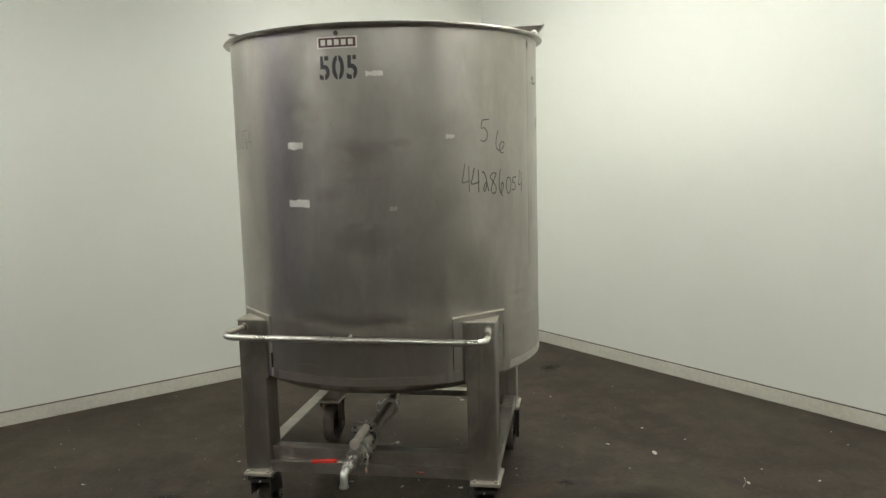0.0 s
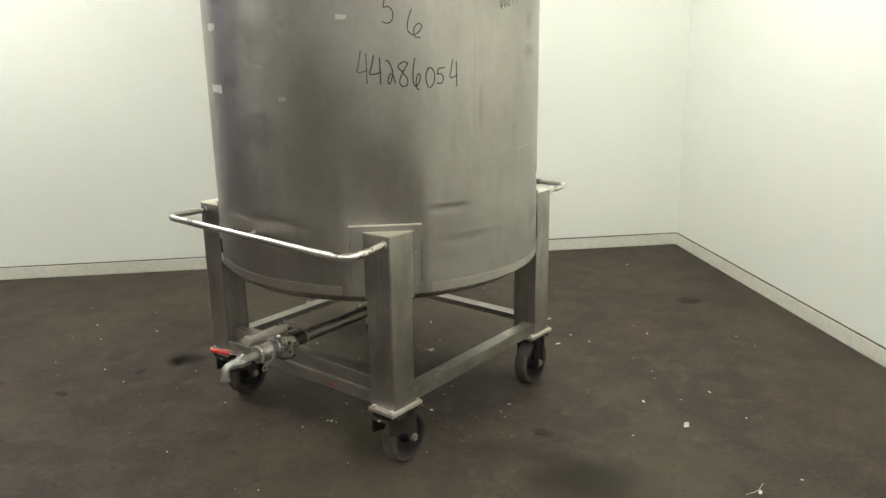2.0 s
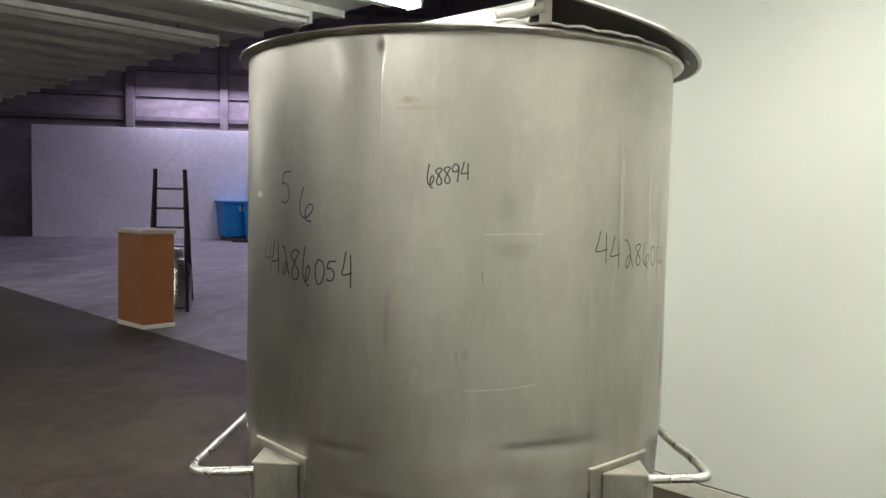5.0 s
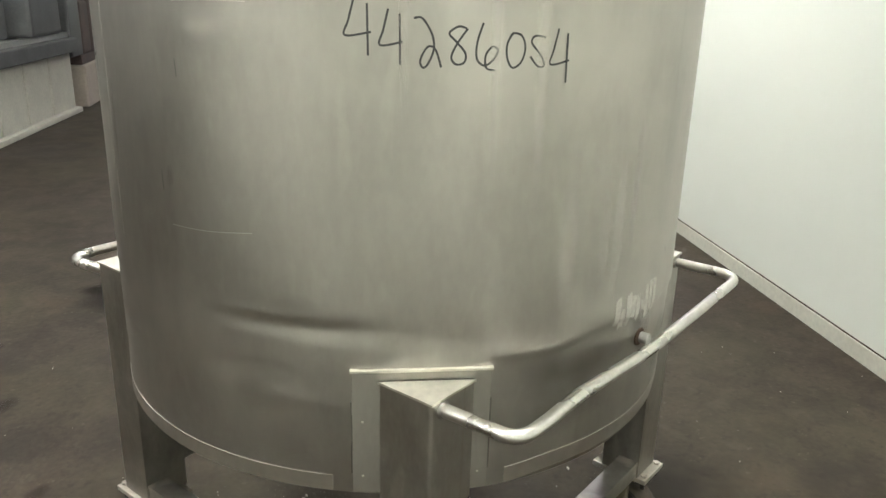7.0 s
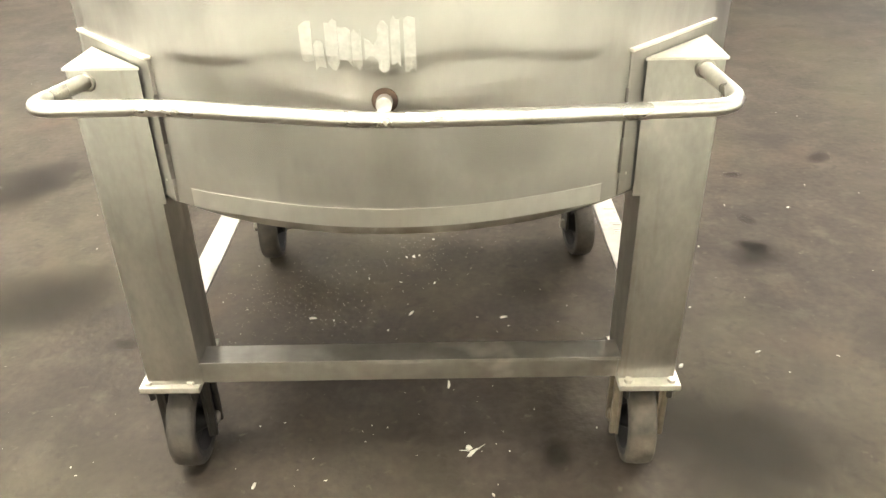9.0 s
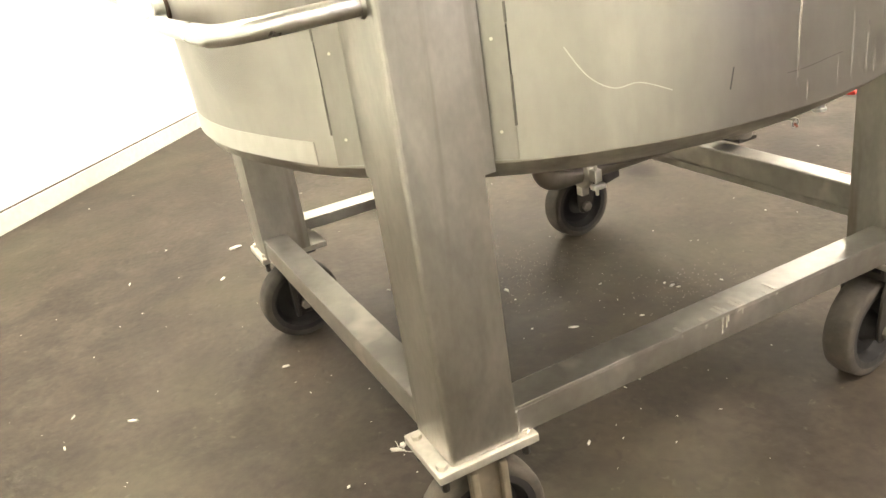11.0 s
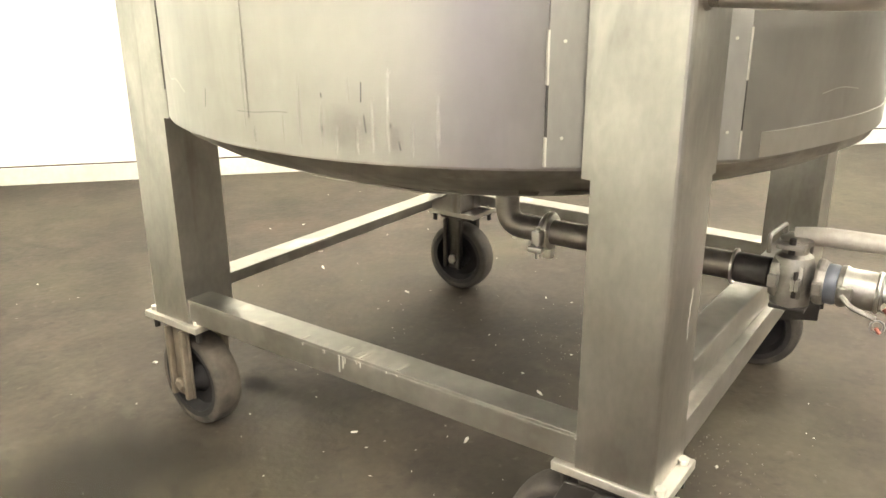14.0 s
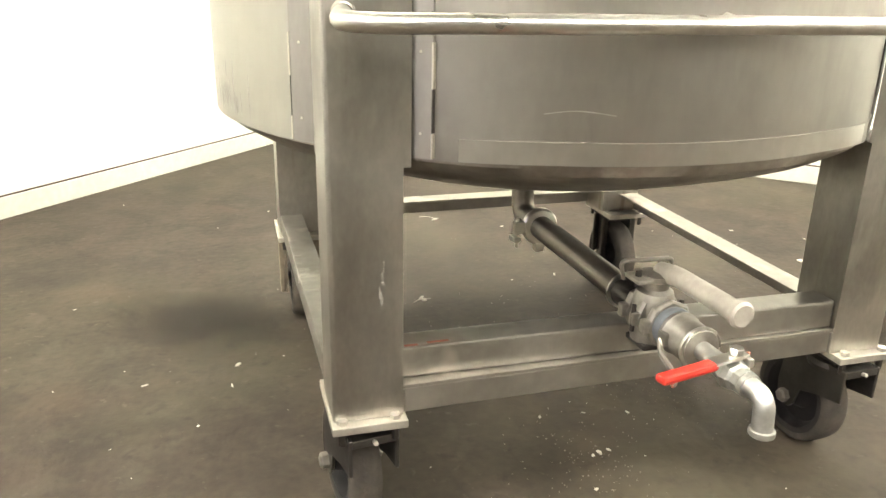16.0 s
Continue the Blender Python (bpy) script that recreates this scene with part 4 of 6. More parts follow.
for (outer, inner, pad_r), (px, py) in zip(LEGS, PLATES):
    leg(outer, inner, pad_r)
    sx, sy = math.copysign(1, px), math.copysign(1, py)
    mount = part("caster_plate", box((px - 0.061, py - 0.083, 0.257), (px + 0.061, py + 0.083, 0.271), 0.002), PLATE_STEEL, cart, "bolted caster mounting plate")
    for bx, by in ((-0.042, 0.070), (0.044, -0.068), (0.044, 0.070)):
        bx, by = px + sx * bx, py + sy * by
        part("bolt", rod((bx, by, 0.271), (bx, by, 0.279), 0.009, 6), PLATE_STEEL, mount)
        part("nut", rod((bx, by, 0.232), (bx, by, 0.257), 0.0065, 6), DARK_STEEL, mount)

FR, RR, RL, FL = LEGS
for a, b in (((FL[1][0], FL[0][1]), (FR[1][0], FR[0][1])), ((FR[0][0], FR[1][1]), (RR[0][0], RR[1][1])), ((RR[1][0], RR[0][1]), (RL[1][0], RL[0][1])), ((RL[0][0], RL[1][1]), (FL[0][0], FL[1][1]))):
    a, b = Vector((*a, 0)), Vector((*b, 0))
    d = (b - a).normalized()
    nn = Vector((d.y, -d.x, 0))
    m = Matrix(((d.x, nn.x, 0, a.x), (d.y, nn.y, 0, a.y), (0, 0, 1, 0), (0, 0, 0, 1)))
    L = (b - a).length
    bm = box((-0.001, -0.060, 0.317), (L + 0.001, -0.003, 0.323), 0.0015, m)
    box((-0.001, -0.009, 0.274), (L + 0.001, -0.003, 0.3175), 0.0015, m, bm)
    rail = part("rail", bm, RAIL_STEEL, cart, "welded angle rail")
    for s in (-1, 1):
        e = (a if s < 0 else b) - nn * 0.004
        part("weld", rod(e - d * s * 0.001 + Vector((0, 0, 0.276)), e - d * s * 0.001 + Vector((0, 0, 0.316)), 0.004, 8), FRAME_STEEL, rail)
front = part("box_rail", box((-0.413, -0.515, 0.3235), (0.423, -0.460, 0.378), 0.004), RAIL_STEEL, cart, "second box rail on the front rail")
part("paint_fleck", box((-0.405, -0.512, 0.3782), (-0.383, -0.506, 0.3787)), RED_FLECK, front, "fleck of red paint")
part("paint_fleck", box((-0.366, -0.508, 0.3782), (-0.330, -0.502, 0.3786)), RED_FLECK, front, "fleck of red paint")
part("paint_fleck", box((0.21, -0.5325, 0.294), (0.24, -0.5265, 0.300)), RED_FLECK, front, "fleck of red paint")

part("handle", swept(rounded([(-0.496, -0.532, 0.896), (-0.528, -0.706, 0.893), (0.532, -0.710, 0.888), (0.514, -0.516, 0.894)], 0.075), 0.0125), BRIGHT_STEEL, cart, "round push handle bar", True)
part("strut", rod((0.0, -0.650, 0.900), (0.0, -0.707, 0.890), 0.008, 12), BRIGHT_STEEL, cart, "short strut from shell to handle", True)
rear = rounded([(0.500, 0.530, 0.904), (0.516, 0.707, 0.919), (0.430, 0.709, 0.919), (0.330, 0.703, 0.918), (0.200, 0.699, 0.905), (0.020, 0.698, 0.891), (-0.200, 0.697, 0.894), (-0.515, 0.699, 0.905), (-0.500, 0.520, 0.908)], 0.06)
part("handle", swept(rear, 0.0125), BRIGHT_STEEL, cart, "bent and dented round push handle bar", True)
for x, y, z in ((-0.496, -0.541, 0.896), (0.514, -0.524, 0.894), (0.500, 0.540, 0.903), (-0.500, 0.531, 0.908)):
    s = math.copysign(1, y)
    part("weld_ring", turned([(0.012, 0), (0.017, 0.001), (0.015, 0.006), (0.012, 0.007)], 16, along((x, y - s * 0.001, z), (x, y + s * 0.1, z))[0], None, True), FRAME_STEEL, cart, "", True)
# dried white drips over the left rail
rnd = random.Random(31)
x0 = RL[0][0] + (FL[0][0] - RL[0][0]) * 0.5
for k in range(9):
    y = rnd.gauss(0.0, 0.03) if k < 5 else rnd.gauss(-0.05, 0.16)
    w = rnd.uniform(0.0015, 0.0065)
    xo = RL[0][0] + (FL[0][0] - RL[0][0]) * (RL[1][1] - y) / (RL[1][1] - FL[1][1])
    part("drip", box((xo + 0.0010 + 0.0001 * k, y - w / 2, 0.317 - (0.030, 0.012, 0.021, 0.006, 0.009, 0.003, 0.004, 0.003, 0.005)[k]), (xo + 0.0042, y + w / 2, 0.3165 + 0.0001 * k)), DRIP, cart, "dried white drip")
    l0 = rnd.uniform(0.008, 0.03)
    part("drip", box((xo + 0.006, y - w, 0.3215 + 0.00005 * k), (xo + 0.006 + l0, y + w, 0.3234 + 0.0001 * k)), DRIP, cart, "dried white drip")
# a worn streak on one leg
rnd = random.Random(5)
for k in range(7):
    z, w = 0.468 + 0.0105 * k, rnd.uniform(0.0010, 0.0028)
    x = -0.447 + rnd.gauss(0, 0.0018)
    part("scuff", box((x - w, FL[0][1] - 0.0004 - 0.00006 * k, z), (x + w, FL[0][1] + 0.001, z + rnd.uniform(0.006, 0.012)), 0.0002), DRIP, cart, "white paint scuff")


def caster(x, y, yaw, fork, label, hx=0.055, rigid=False):
    c = thing("caster_wheel", label, "caster", "casters under the frame", "", (x, y, 0), yaw)
    part("top_plate", box((-0.05, -0.05, 0.2465), (0.05, 0.05, 0.2568), 0.003), DARK_STEEL if not rigid else fork, c)
    hz = FLOOR + 0.1015
    if rigid:
        # straight channel legs: a web with two flanges each
        for s in (-1, 1):
            leg_part = part("fork", box((hx - 0.030, s * 0.040 - 0.003, hz - 0.030), (hx + 0.030, s * 0.040 + 0.003, 0.2462), 0.002), fork, c, "straight channel-shaped fork leg")
            for q in (-1, 1):
                part("flange", box((hx + q * 0.024 - 0.006, s * 0.050 - 0.0068, hz - 0.028), (hx + q * 0.024 + 0.006, s * 0.050 + 0.007, 0.2462), 0.004), fork, leg_part)
        part("fork_crown", box((hx - 0.030, -0.0365, 0.236), (hx + 0.030, 0.0365, 0.2462), 0.002), fork, c)
    else:
        part("swivel_head", turned([(0.030, 0.214), (0.050, 0.219), (0.053, 0.228), (0.050, 0.238), (0.036, 0.2464)], 28), DARK_STEEL, c, "", True)
        for s in (-1, 1):
            outline = [(-0.070, 0.240), (0.072, 0.240), (0.088, 0.205), (hx + 0.026, hz + 0.025), (hx + 0.022, hz - 0.012), (hx + 0.012, hz - 0.022), (hx - 0.012, hz - 0.022), (hx - 0.024, hz - 0.008), (hx - 0.032, hz + 0.030), (-0.015, 0.165), (-0.070, 0.172)]
            part("fork", prism(outline, -0.003, 0.003, Matrix(((1, 0, 0, 0), (0, 0, 1, s * 0.040), (0, 1, 0, 0), (0, 0, 0, 1))), None, 0.0015), fork, c)
        part("fork_crown", box((-0.070, -0.037, 0.2245), (0.072, 0.037, 0.2395), 0.002), fork, c)
        part("grease_nipple", rod((-0.069, 0.0, 0.232), (-0.080, 0.0, 0.234), 0.004, 8), PLATE_STEEL, c)
    ax = Matrix.Translation((hx, 0, hz)) @ Matrix.Rotation(math.pi / 2, 4, "X")
    wheel = part("wheel", turned([(0.072, -0.027), (0.090, -0.029), (0.098, -0.026), (0.1008, -0.018), (0.1015, 0.0), (0.1008, 0.018), (0.098, 0.026), (0.090, 0.029), (0.072, 0.027)], 48, ax, None, True), RUBBER, c, "worn dark rubber tyre", True)
    part("tread_crust", turned([(0.0895, -0.0296), (0.0970, -0.0272), (0.1000, -0.0235), (0.1016, -0.016), (0.1024, 0.0), (0.1016, 0.016), (0.1000, 0.0235), (0.0970, 0.0276), (0.0895, 0.0296), (0.0840, 0.0290), (0.0840, -0.0290)], 48, ax, None, True), TREAD if fork is FORK_DUST else TREAD_DARK, wheel, "dusty worn tread", True)
    part("hub", turned([(0.017, -0.034), (0.021, -0.033), (0.026, -0.020), (0.034, -0.006), (0.062, -0.005), (0.068, -0.012), (0.0722, -0.0268), (0.0722, 0.0268), (0.068, 0.012), (0.062, 0.005), (0.034, 0.006), (0.026, 0.020), (0.021, 0.033), (0.017, 0.034)], 32, ax), HUB_IRON, wheel, "dark iron hub", True)
    part("axle_bolt", turned([(0.010, -0.058), (0.015, -0.055), (0.015, -0.0435), (0.008, -0.043), (0.008, 0.043), (0.015, 0.0435), (0.015, 0.055), (0.010, 0.058)], 6, ax), FORK_DUST if fork is FORK_DUST else BOLT_DULL, wheel, "axle bolt with hex nut")
    return c


DARK_CASTER = "dark swivel caster with worn rubber wheel under the frame"
caster(0.486, -0.478, 1.62, DARK_STEEL, DARK_CASTER, 0.066)
caster(0.485, 0.464, 1.60, DARK_STEEL, "dark rigid caster with a dusty rubber wheel under the frame", 0.006, True)
caster(-0.481, 0.473, 1.54, FORK_DUST, "rigid caster with a dusty brown channel fork under the frame", 0.000, True)
caster(-0.472, -0.478, 1.70, DARK_STEEL, DARK_CASTER, 0.070)

# ---- the drain line ----
drain = thing("drain_line", "steel drain pipe with valves and red lever below tank", "pipe", "", "", (-0.008, -0.029, 0.002), 0.02)
PZ = 0.420


def ring_clamp(y, r, name="clamp", mat=None):
    """A hinged ring clamp round the pipe at y, with its bolt and wing nut."""
    m = along((0, y + 0.011, PZ), (0, y - 1, PZ))[0]
    c = part(name, turned([(r - 0.006, 0), (r + 0.006, 0.002), (r + 0.010, 0.007), (r + 0.010, 0.015), (r + 0.006, 0.020), (r - 0.006, 0.022)], 28, m, None, True), mat or BRIGHT_STEEL, drain, "hinged ring clamp", True)
    part("hinge_lug", box((-0.010, y - 0.010, PZ - r - 0.026), (0.010, y + 0.010, PZ - r - 0.006), 0.003), mat or BRIGHT_STEEL, c)
    part("bolt_lug", box((-r - 0.030, y - 0.009, PZ - 0.014), (-r - 0.006, y + 0.009, PZ + 0.014), 0.003), mat or BRIGHT_STEEL, c)
    part("wing_nut", box((-r - 0.034, y - 0.016, PZ - 0.030), (-r - 0.016, y + 0.016, PZ - 0.018), 0.004), mat or BRIGHT_STEEL, c)
    part("bolt", rod((-r - 0.020, y, PZ - 0.045), (-r - 0.020, y, PZ + 0.022), 0.004, 8), mat or BRIGHT_STEEL, c)
    return c


outlet = part("outlet_flange", turned([(0.040, 0.498), (0.066, 0.499), (0.068, 0.503), (0.068, 0.515), (0.06, 0.534)], 32, Matrix.Translation((0.0, 0.035, 0))), DARK_STEEL, drain, "dark outlet flange below the dish", True)
part("outlet_ferrule", turned([(0.027, 0.484), (0.034, 0.486), (0.036, 0.498), (0.030, 0.5075)], 28, Matrix.Translation((0.0, 0.035, 0))), PIPE_STEEL, outlet, "", True)
part("lower_clamp", box((-0.016, 0.06, 0.490), (0.016, 0.125, 0.503), 0.003), DARK_STEEL, outlet)
part("elbow", swept(rounded([(0, 0.035, 0.508), (0, 0.035, PZ), (0, -0.062, PZ)], 0.086, 12), 0.0255, 20), PIPE_STEEL, drain, "smooth steel elbow", True)
ring_clamp(-0.066, 0.031)
part("pipe", rod((0, -0.070, PZ), (0, -0.445, PZ), 0.0255, 28), PIPE_STEEL, drain, "long straight steel pipe", True)
part("wire_ring", turned([(0.026, 0), (0.033, 0.0), (0.033, 0.004), (0.026, 0.004)], 24, along((0, -0.44, PZ), (0, -1, PZ))[0], None, True), BRIGHT_STEEL, drain, "thin wire ring", True)
part("sleeve", rod((0, -0.445, PZ), (0, -0.505, PZ), 0.0275, 28), DARK_STEEL, drain, "dark dull sleeve", True)

valve = part("plug_valve", turned([(0.026, -0.050), (0.033, -0.046), (0.035, -0.020), (0.035, 0.024), (0.030, 0.040), (0.022, 0.046), (0.022, 0.058), (0.028, 0.062), (0.028, 0.070), (0.018, 0.074)], 20, Matrix.Translation((0, -0.540, PZ))), ALUMINIUM, drain, "cast plug valve body", True)
for y in (-0.508, -0.545, -0.578):
    part("valve_collar", turned([(0.026, 0), (0.039, 0.001), (0.042, 0.006), (0.042, 0.012), (0.039, 0.017), (0.026, 0.018)], 8, along((0, y, PZ), (0, y - 1, PZ))[0], None, True), ALUMINIUM, valve, "eight-sided coupling nut")
    for q in (-1, 1):
        part("lug", box((q * 0.038 - 0.010, y - 0.016, PZ - 0.011), (q * 0.038 + 0.012, y - 0.001, PZ + 0.012), 0.003), ALUMINIUM, valve)
        if y == -0.545:
            part("lug_bolt", rod((q * 0.044, y - 0.0085, PZ - 0.022), (q * 0.044, y - 0.0085, PZ + 0.024), 0.0042, 6), DARK_STEEL, valve, "small dark clamp bolt")
part("body_clamp", box((-0.030, -0.572, PZ - 0.054), (0.030, -0.512, PZ - 0.044), 0.004), DARK_STEEL, valve, "dark clamp under the body")
part("wing", box((-0.046, -0.562, PZ + 0.060), (0.046, -0.516, PZ + 0.068), 0.003), ALUMINIUM, valve, "flat wing plate")
for s in (-1, 1):
    part("wing_bolt", rod((s * 0.034, -0.540, PZ + 0.050), (s * 0.034, -0.540, PZ + 0.078), 0.006, 6), DARK_STEEL, valve)
part("wing_clip", swept(rounded([(-0.040, -0.505, PZ + 0.050), (-0.048, -0.505, PZ + 0.082), (0.046, -0.512, PZ + 0.082), (0.040, -0.512, PZ + 0.052)], 0.012), 0.004, 8), ALUMINIUM, valve, "bent wire clip", True)
lever = part("lever", swept(rounded([(0.010, -0.535, PZ + 0.070), (0.014, -0.575, PZ + 0.076), (0.018, -0.735, PZ + 0.078)], 0.02), 0.0165, 16), CREAM_GRIP, drain, "grey tubular valve lever", True)
part("lever_end", turned([(0.012, 0), (0.0195, 0.002), (0.0205, 0.012), (0.0165, 0.016)], 20, along((0.0180, -0.722, PZ + 0.078), (0.0195, -0.842, PZ + 0.078))[0]), CREAM_GRIP, lever, "", True)

part("seal_ring", turned([(0.020, 0), (0.033, 0.001), (0.0345, 0.008), (0.0345, 0.018), (0.031, 0.024), (0.020, 0.026)], 28, along((0, -0.592, PZ), (0, -1, PZ))[0]), BLUE_RING, drain, "blue-grey seal ring", True)
cam_body = part("cam_coupling", turned([(0.030, 0), (0.0345, 0.002), (0.036, 0.010), (0.0325, 0.016), (0.0325, 0.058), (0.030, 0.066), (0.016, 0.068)], 30, along((0, -0.614, PZ), (0, -1, PZ))[0]), ALUMINIUM, drain, "cast cam-lock coupling", True)
for s in (-1, 1):
    arm = part("cam_arm", swept(rounded([(s * 0.036, -0.625, PZ - 0.004), (s * 0.044, -0.640, PZ - 0.018), (s * 0.046, -0.680, PZ - 0.030)], 0.012), 0.0048, 8), ALUMINIUM, cam_body, "cam lever", True)
    part("pull_ring", swept([(s * 0.047, -0.685 + 0.010 * math.cos(2 * math.pi * k / 16), PZ - 0.041 + 0.010 * math.sin(2 * math.pi * k / 16)) for k in range(17)], 0.0018, 6), GALVANISED, arm, "pull ring", True)
    part("ring_tip", rod((s * 0.047, -0.690, PZ - 0.052), (s * 0.047, -0.683, PZ - 0.044), 0.0035, 8), RED_FLECK, arm, "orange-red ring tip")
    part("cam_ear", box((s * 0.032 - 0.006, -0.640, PZ - 0.012), (s * 0.032 + 0.006, -0.618, PZ + 0.010), 0.003), ALUMINIUM, cam_body)
part("end_ring", turned([(0.024, 0), (0.0345, 0.001), (0.0355, 0.004), (0.0345, 0.007), (0.024, 0.008)], 30, along((0, -0.671, PZ), (0, -1, PZ))[0], None, True), BRIGHT_STEEL, cam_body, "bright worn end ring", True)
part("nipple", rod((0, -0.680, PZ), (0, -0.732, PZ), 0.0145, 20), GALVANISED, drain, "thin galvanised nipple", True)
ball = part("ball_valve", turned([(0.015, 0), (0.0185, 0.001), (0.0185, 0.014), (0.022, 0.018), (0.025, 0.030), (0.022, 0.042), (0.0185, 0.046), (0.0185, 0.060), (0.015, 0.061)], 8, along((0, -0.726, PZ), (0, -1, PZ))[0]), GALVANISED, drain, "small ball valve")
part("stem", rod((0, -0.756, PZ + 0.015), (0, -0.756, PZ + 0.040), 0.008, 10), BRIGHT_STEEL, ball)
part("stem_nut", rod((0, -0.756, PZ + 0.031), (0, -0.756, PZ + 0.041), 0.0105, 6), BRIGHT_STEEL, ball)
part("lever_plate", box((-0.046, -0.766, PZ + 0.0255), (0.018, -0.746, PZ + 0.0305), 0.001, Matrix.Translation((0, -0.756, 0)) @ Matrix.Rotation(0.20, 4, "Z") @ Matrix.Translation((0, 0.756, 0))), BRIGHT_STEEL, ball, "bright lever plate")
part("stop_lug", box((0.012, -0.770, PZ + 0.014), (0.022, -0.742, PZ + 0.026), 0.002), BRIGHT_STEEL, ball)
grip = bmesh.new()
turn_lever = Matrix.Translation((0, -0.756, 0)) @ Matrix.Rotation(0.20, 4, "Z") @ Matrix.Translation((0, 0.756, 0))
box((-0.140, -0.766, PZ + 0.018), (-0.040, -0.746, PZ + 0.030), 0.005, turn_lever, grip)
part("red_grip", grip, RED, ball, "red vinyl lever grip")
part("drain_elbow", swept(rounded([(0, -0.784, PZ), (0, -0.826, PZ), (0, -0.830, PZ - 0.052)], 0.030, 9), 0.0145, 18), GALVANISED, drain, "galvanised elbow turned down", True)
for a, b in (((0, -0.830, PZ - 0.044), (0, -0.830, PZ - 1)), ((0, -0.786, PZ), (0, -1, PZ))):
    part("elbow_bead", turned([(0.012, 0), (0.0175, 0.001), (0.0182, 0.005), (0.0175, 0.009), (0.012, 0.010)], 20, along(a, b)[0]), GALVANISED, drain, "", True)


# ---- the floor's dirt and dark patches ----
STAINS = ((0.799, 0.066, 0.035), (-1.039, -0.37, 0.07), (0.757, -1.138, 0.06), (0.229, -2.247, 0.05), (0.782, -0.887, 0.075), (0.573, -1.04, 0.035), (0.864, -1.109, 0.05),
          (-1.089, -0.599, 0.03), (-1.049, -0.42, 0.042), (-1.151, -0.957, 0.028), (-1.536, -1.113, 0.045), (-0.315, 0.486, 0.035), (-0.465, -2.507, 0.1), (0.817, -2.061, 0.04), (0.409, -1.671, 0.05))


# broad soft ovals that darken the floor: place, two radii, turn
DARK_PATCHES = ((1.133, -0.138, 0.36, 0.24, 0.4), (-0.746, 0.465, 0.34, 0.24, 2.4), (0.636, 1.995, 0.12, 0.1, 0.9), (1.537, -0.941, 0.3, 0.2, 1.2), (-0.425, -2.369, 0.3, 0.2, 0.4))


GRIT = ((0.34, -0.15, 0.13, 0.13), (0.0, -0.42, 0.07, 0.09))


def soft_patch(name, mat, x, y, rx, ry, turn, label, lift):
    """A faint dark mark: one thin oval sheet."""
    c, d = math.cos(turn), math.sin(turn)
    pts = [(rx * math.cos(2 * math.pi * k / 32), ry * math.sin(2 * math.pi * k / 32)) for k in range(32)]
    own = bmesh.new()
    own.faces.new([own.verts.new((px, py, 0)) for px, py in pts])
    ob = tagged(part(name, own, mat), label, "stain", "", "stuff")
    ob.matrix_world = Matrix.Translation((x, y, FLOOR + lift)) @ Matrix.Rotation(turn, 4, "Z")


for k, (x, y, s) in enumerate(STAINS):
    soft_patch("floor_dark_patch", OIL_AND_DARK_SOFT, x, y, s * 1.9, s * 1.3, k * 0.7, "dark oily stain soaked into the concrete floor", 0.0024)
for k, (x, y, rx, ry, turn) in enumerate(DARK_PATCHES):
    soft_patch("floor_dark_patch", OIL_AND_DARK_SOFT, x, y, rx, ry, turn, "broad soft dark patch on the concrete floor", 0.0030 + 0.0003 * k)

rnd = random.Random(77)
spots = [(1.237, 0.488, 0.03), (0.037, -0.381, 0.012), (1.962, 0.235, 0.012), (1.635, 0.173, 0.02), (1.000, 0.585, 0.014), (-0.228, -0.041, 0.014), (0.092, 0.015, 0.008), (-1.532, -0.236, 0.01), (-0.075, 0.248, 0.018),
         (-0.12, 0.466, 0.02), (-0.883, 0.127, 0.009), (0.019, -0.386, 0.01), (0.032, -0.065, 0.012), (-0.125, 0.484, 0.018), (0.344, 1.09, 0.01), (-0.39, 0.79, 0.012), (0.114, 1.227, 0.02), (0.31, -0.045, 0.014),
         (0.548, 0.206, 0.008), (0.354, 0.941, 0.014), (-0.669, 0.181, 0.014), (-0.686, 0.081, 0.008), (-0.341, 0.169, 0.01), (-0.761, -0.081, 0.007), (0.06, -0.375, 0.009), (-0.023, -0.489, 0.008), (0.343, 0.574, 0.012), (1.232, 0.500, 0.02)]
spots += [(rnd.gauss(0.0, 1.3), rnd.gauss(0.1, 1.2), abs(rnd.gauss(0.003, 0.003)) + 0.0015) for _ in range(150)]
spots += [(rnd.gauss(0.05, 0.55), rnd.gauss(0.2, 0.55), rnd.uniform(0.0012, 0.0034)) for _ in range(110)]
bm = bmesh.new()
for x, y, s in spots:
    if (Vector((x, y, 0)) - CORNER).dot(WALL_A) < 0.05 or (Vector((x, y, 0)) - CORNER).dot(WALL_B) < 0.05:
        continue
    n, h, t0 = rnd.randint(4, 7), min(0.004, s * 0.25), rnd.uniform(0, 6)
    st = rnd.uniform(1, 2.2)
    ring = []
    for k in range(n):
        t = t0 + 2 * math.pi * k / n
        r = s * rnd.uniform(0.35, 0.75)
        p = Vector((r * math.cos(t) * st, r * math.sin(t) / st))
        c, d = math.cos(t0 * 3), math.sin(t0 * 3)
        ring.append((x + c * p.x - d * p.y, y + d * p.x + c * p.y))
    low = [bm.verts.new((px, py, FLOOR - 0.001)) for px, py in ring]
    high = [bm.verts.new((x + (px - x) * 0.8, y + (py - y) * 0.8, FLOOR + h)) for px, py in ring]
    bm.faces.new(high)
    for k in range(n):
        bm.faces.new((low[k], low[(k + 1) % n], high[(k + 1) % n], high[k]))
tagged(part("floor_debris", bm, CHIP), "scattered white chips and crumbs on the concrete floor", "debris", "", "stuff")
bm = bmesh.new()
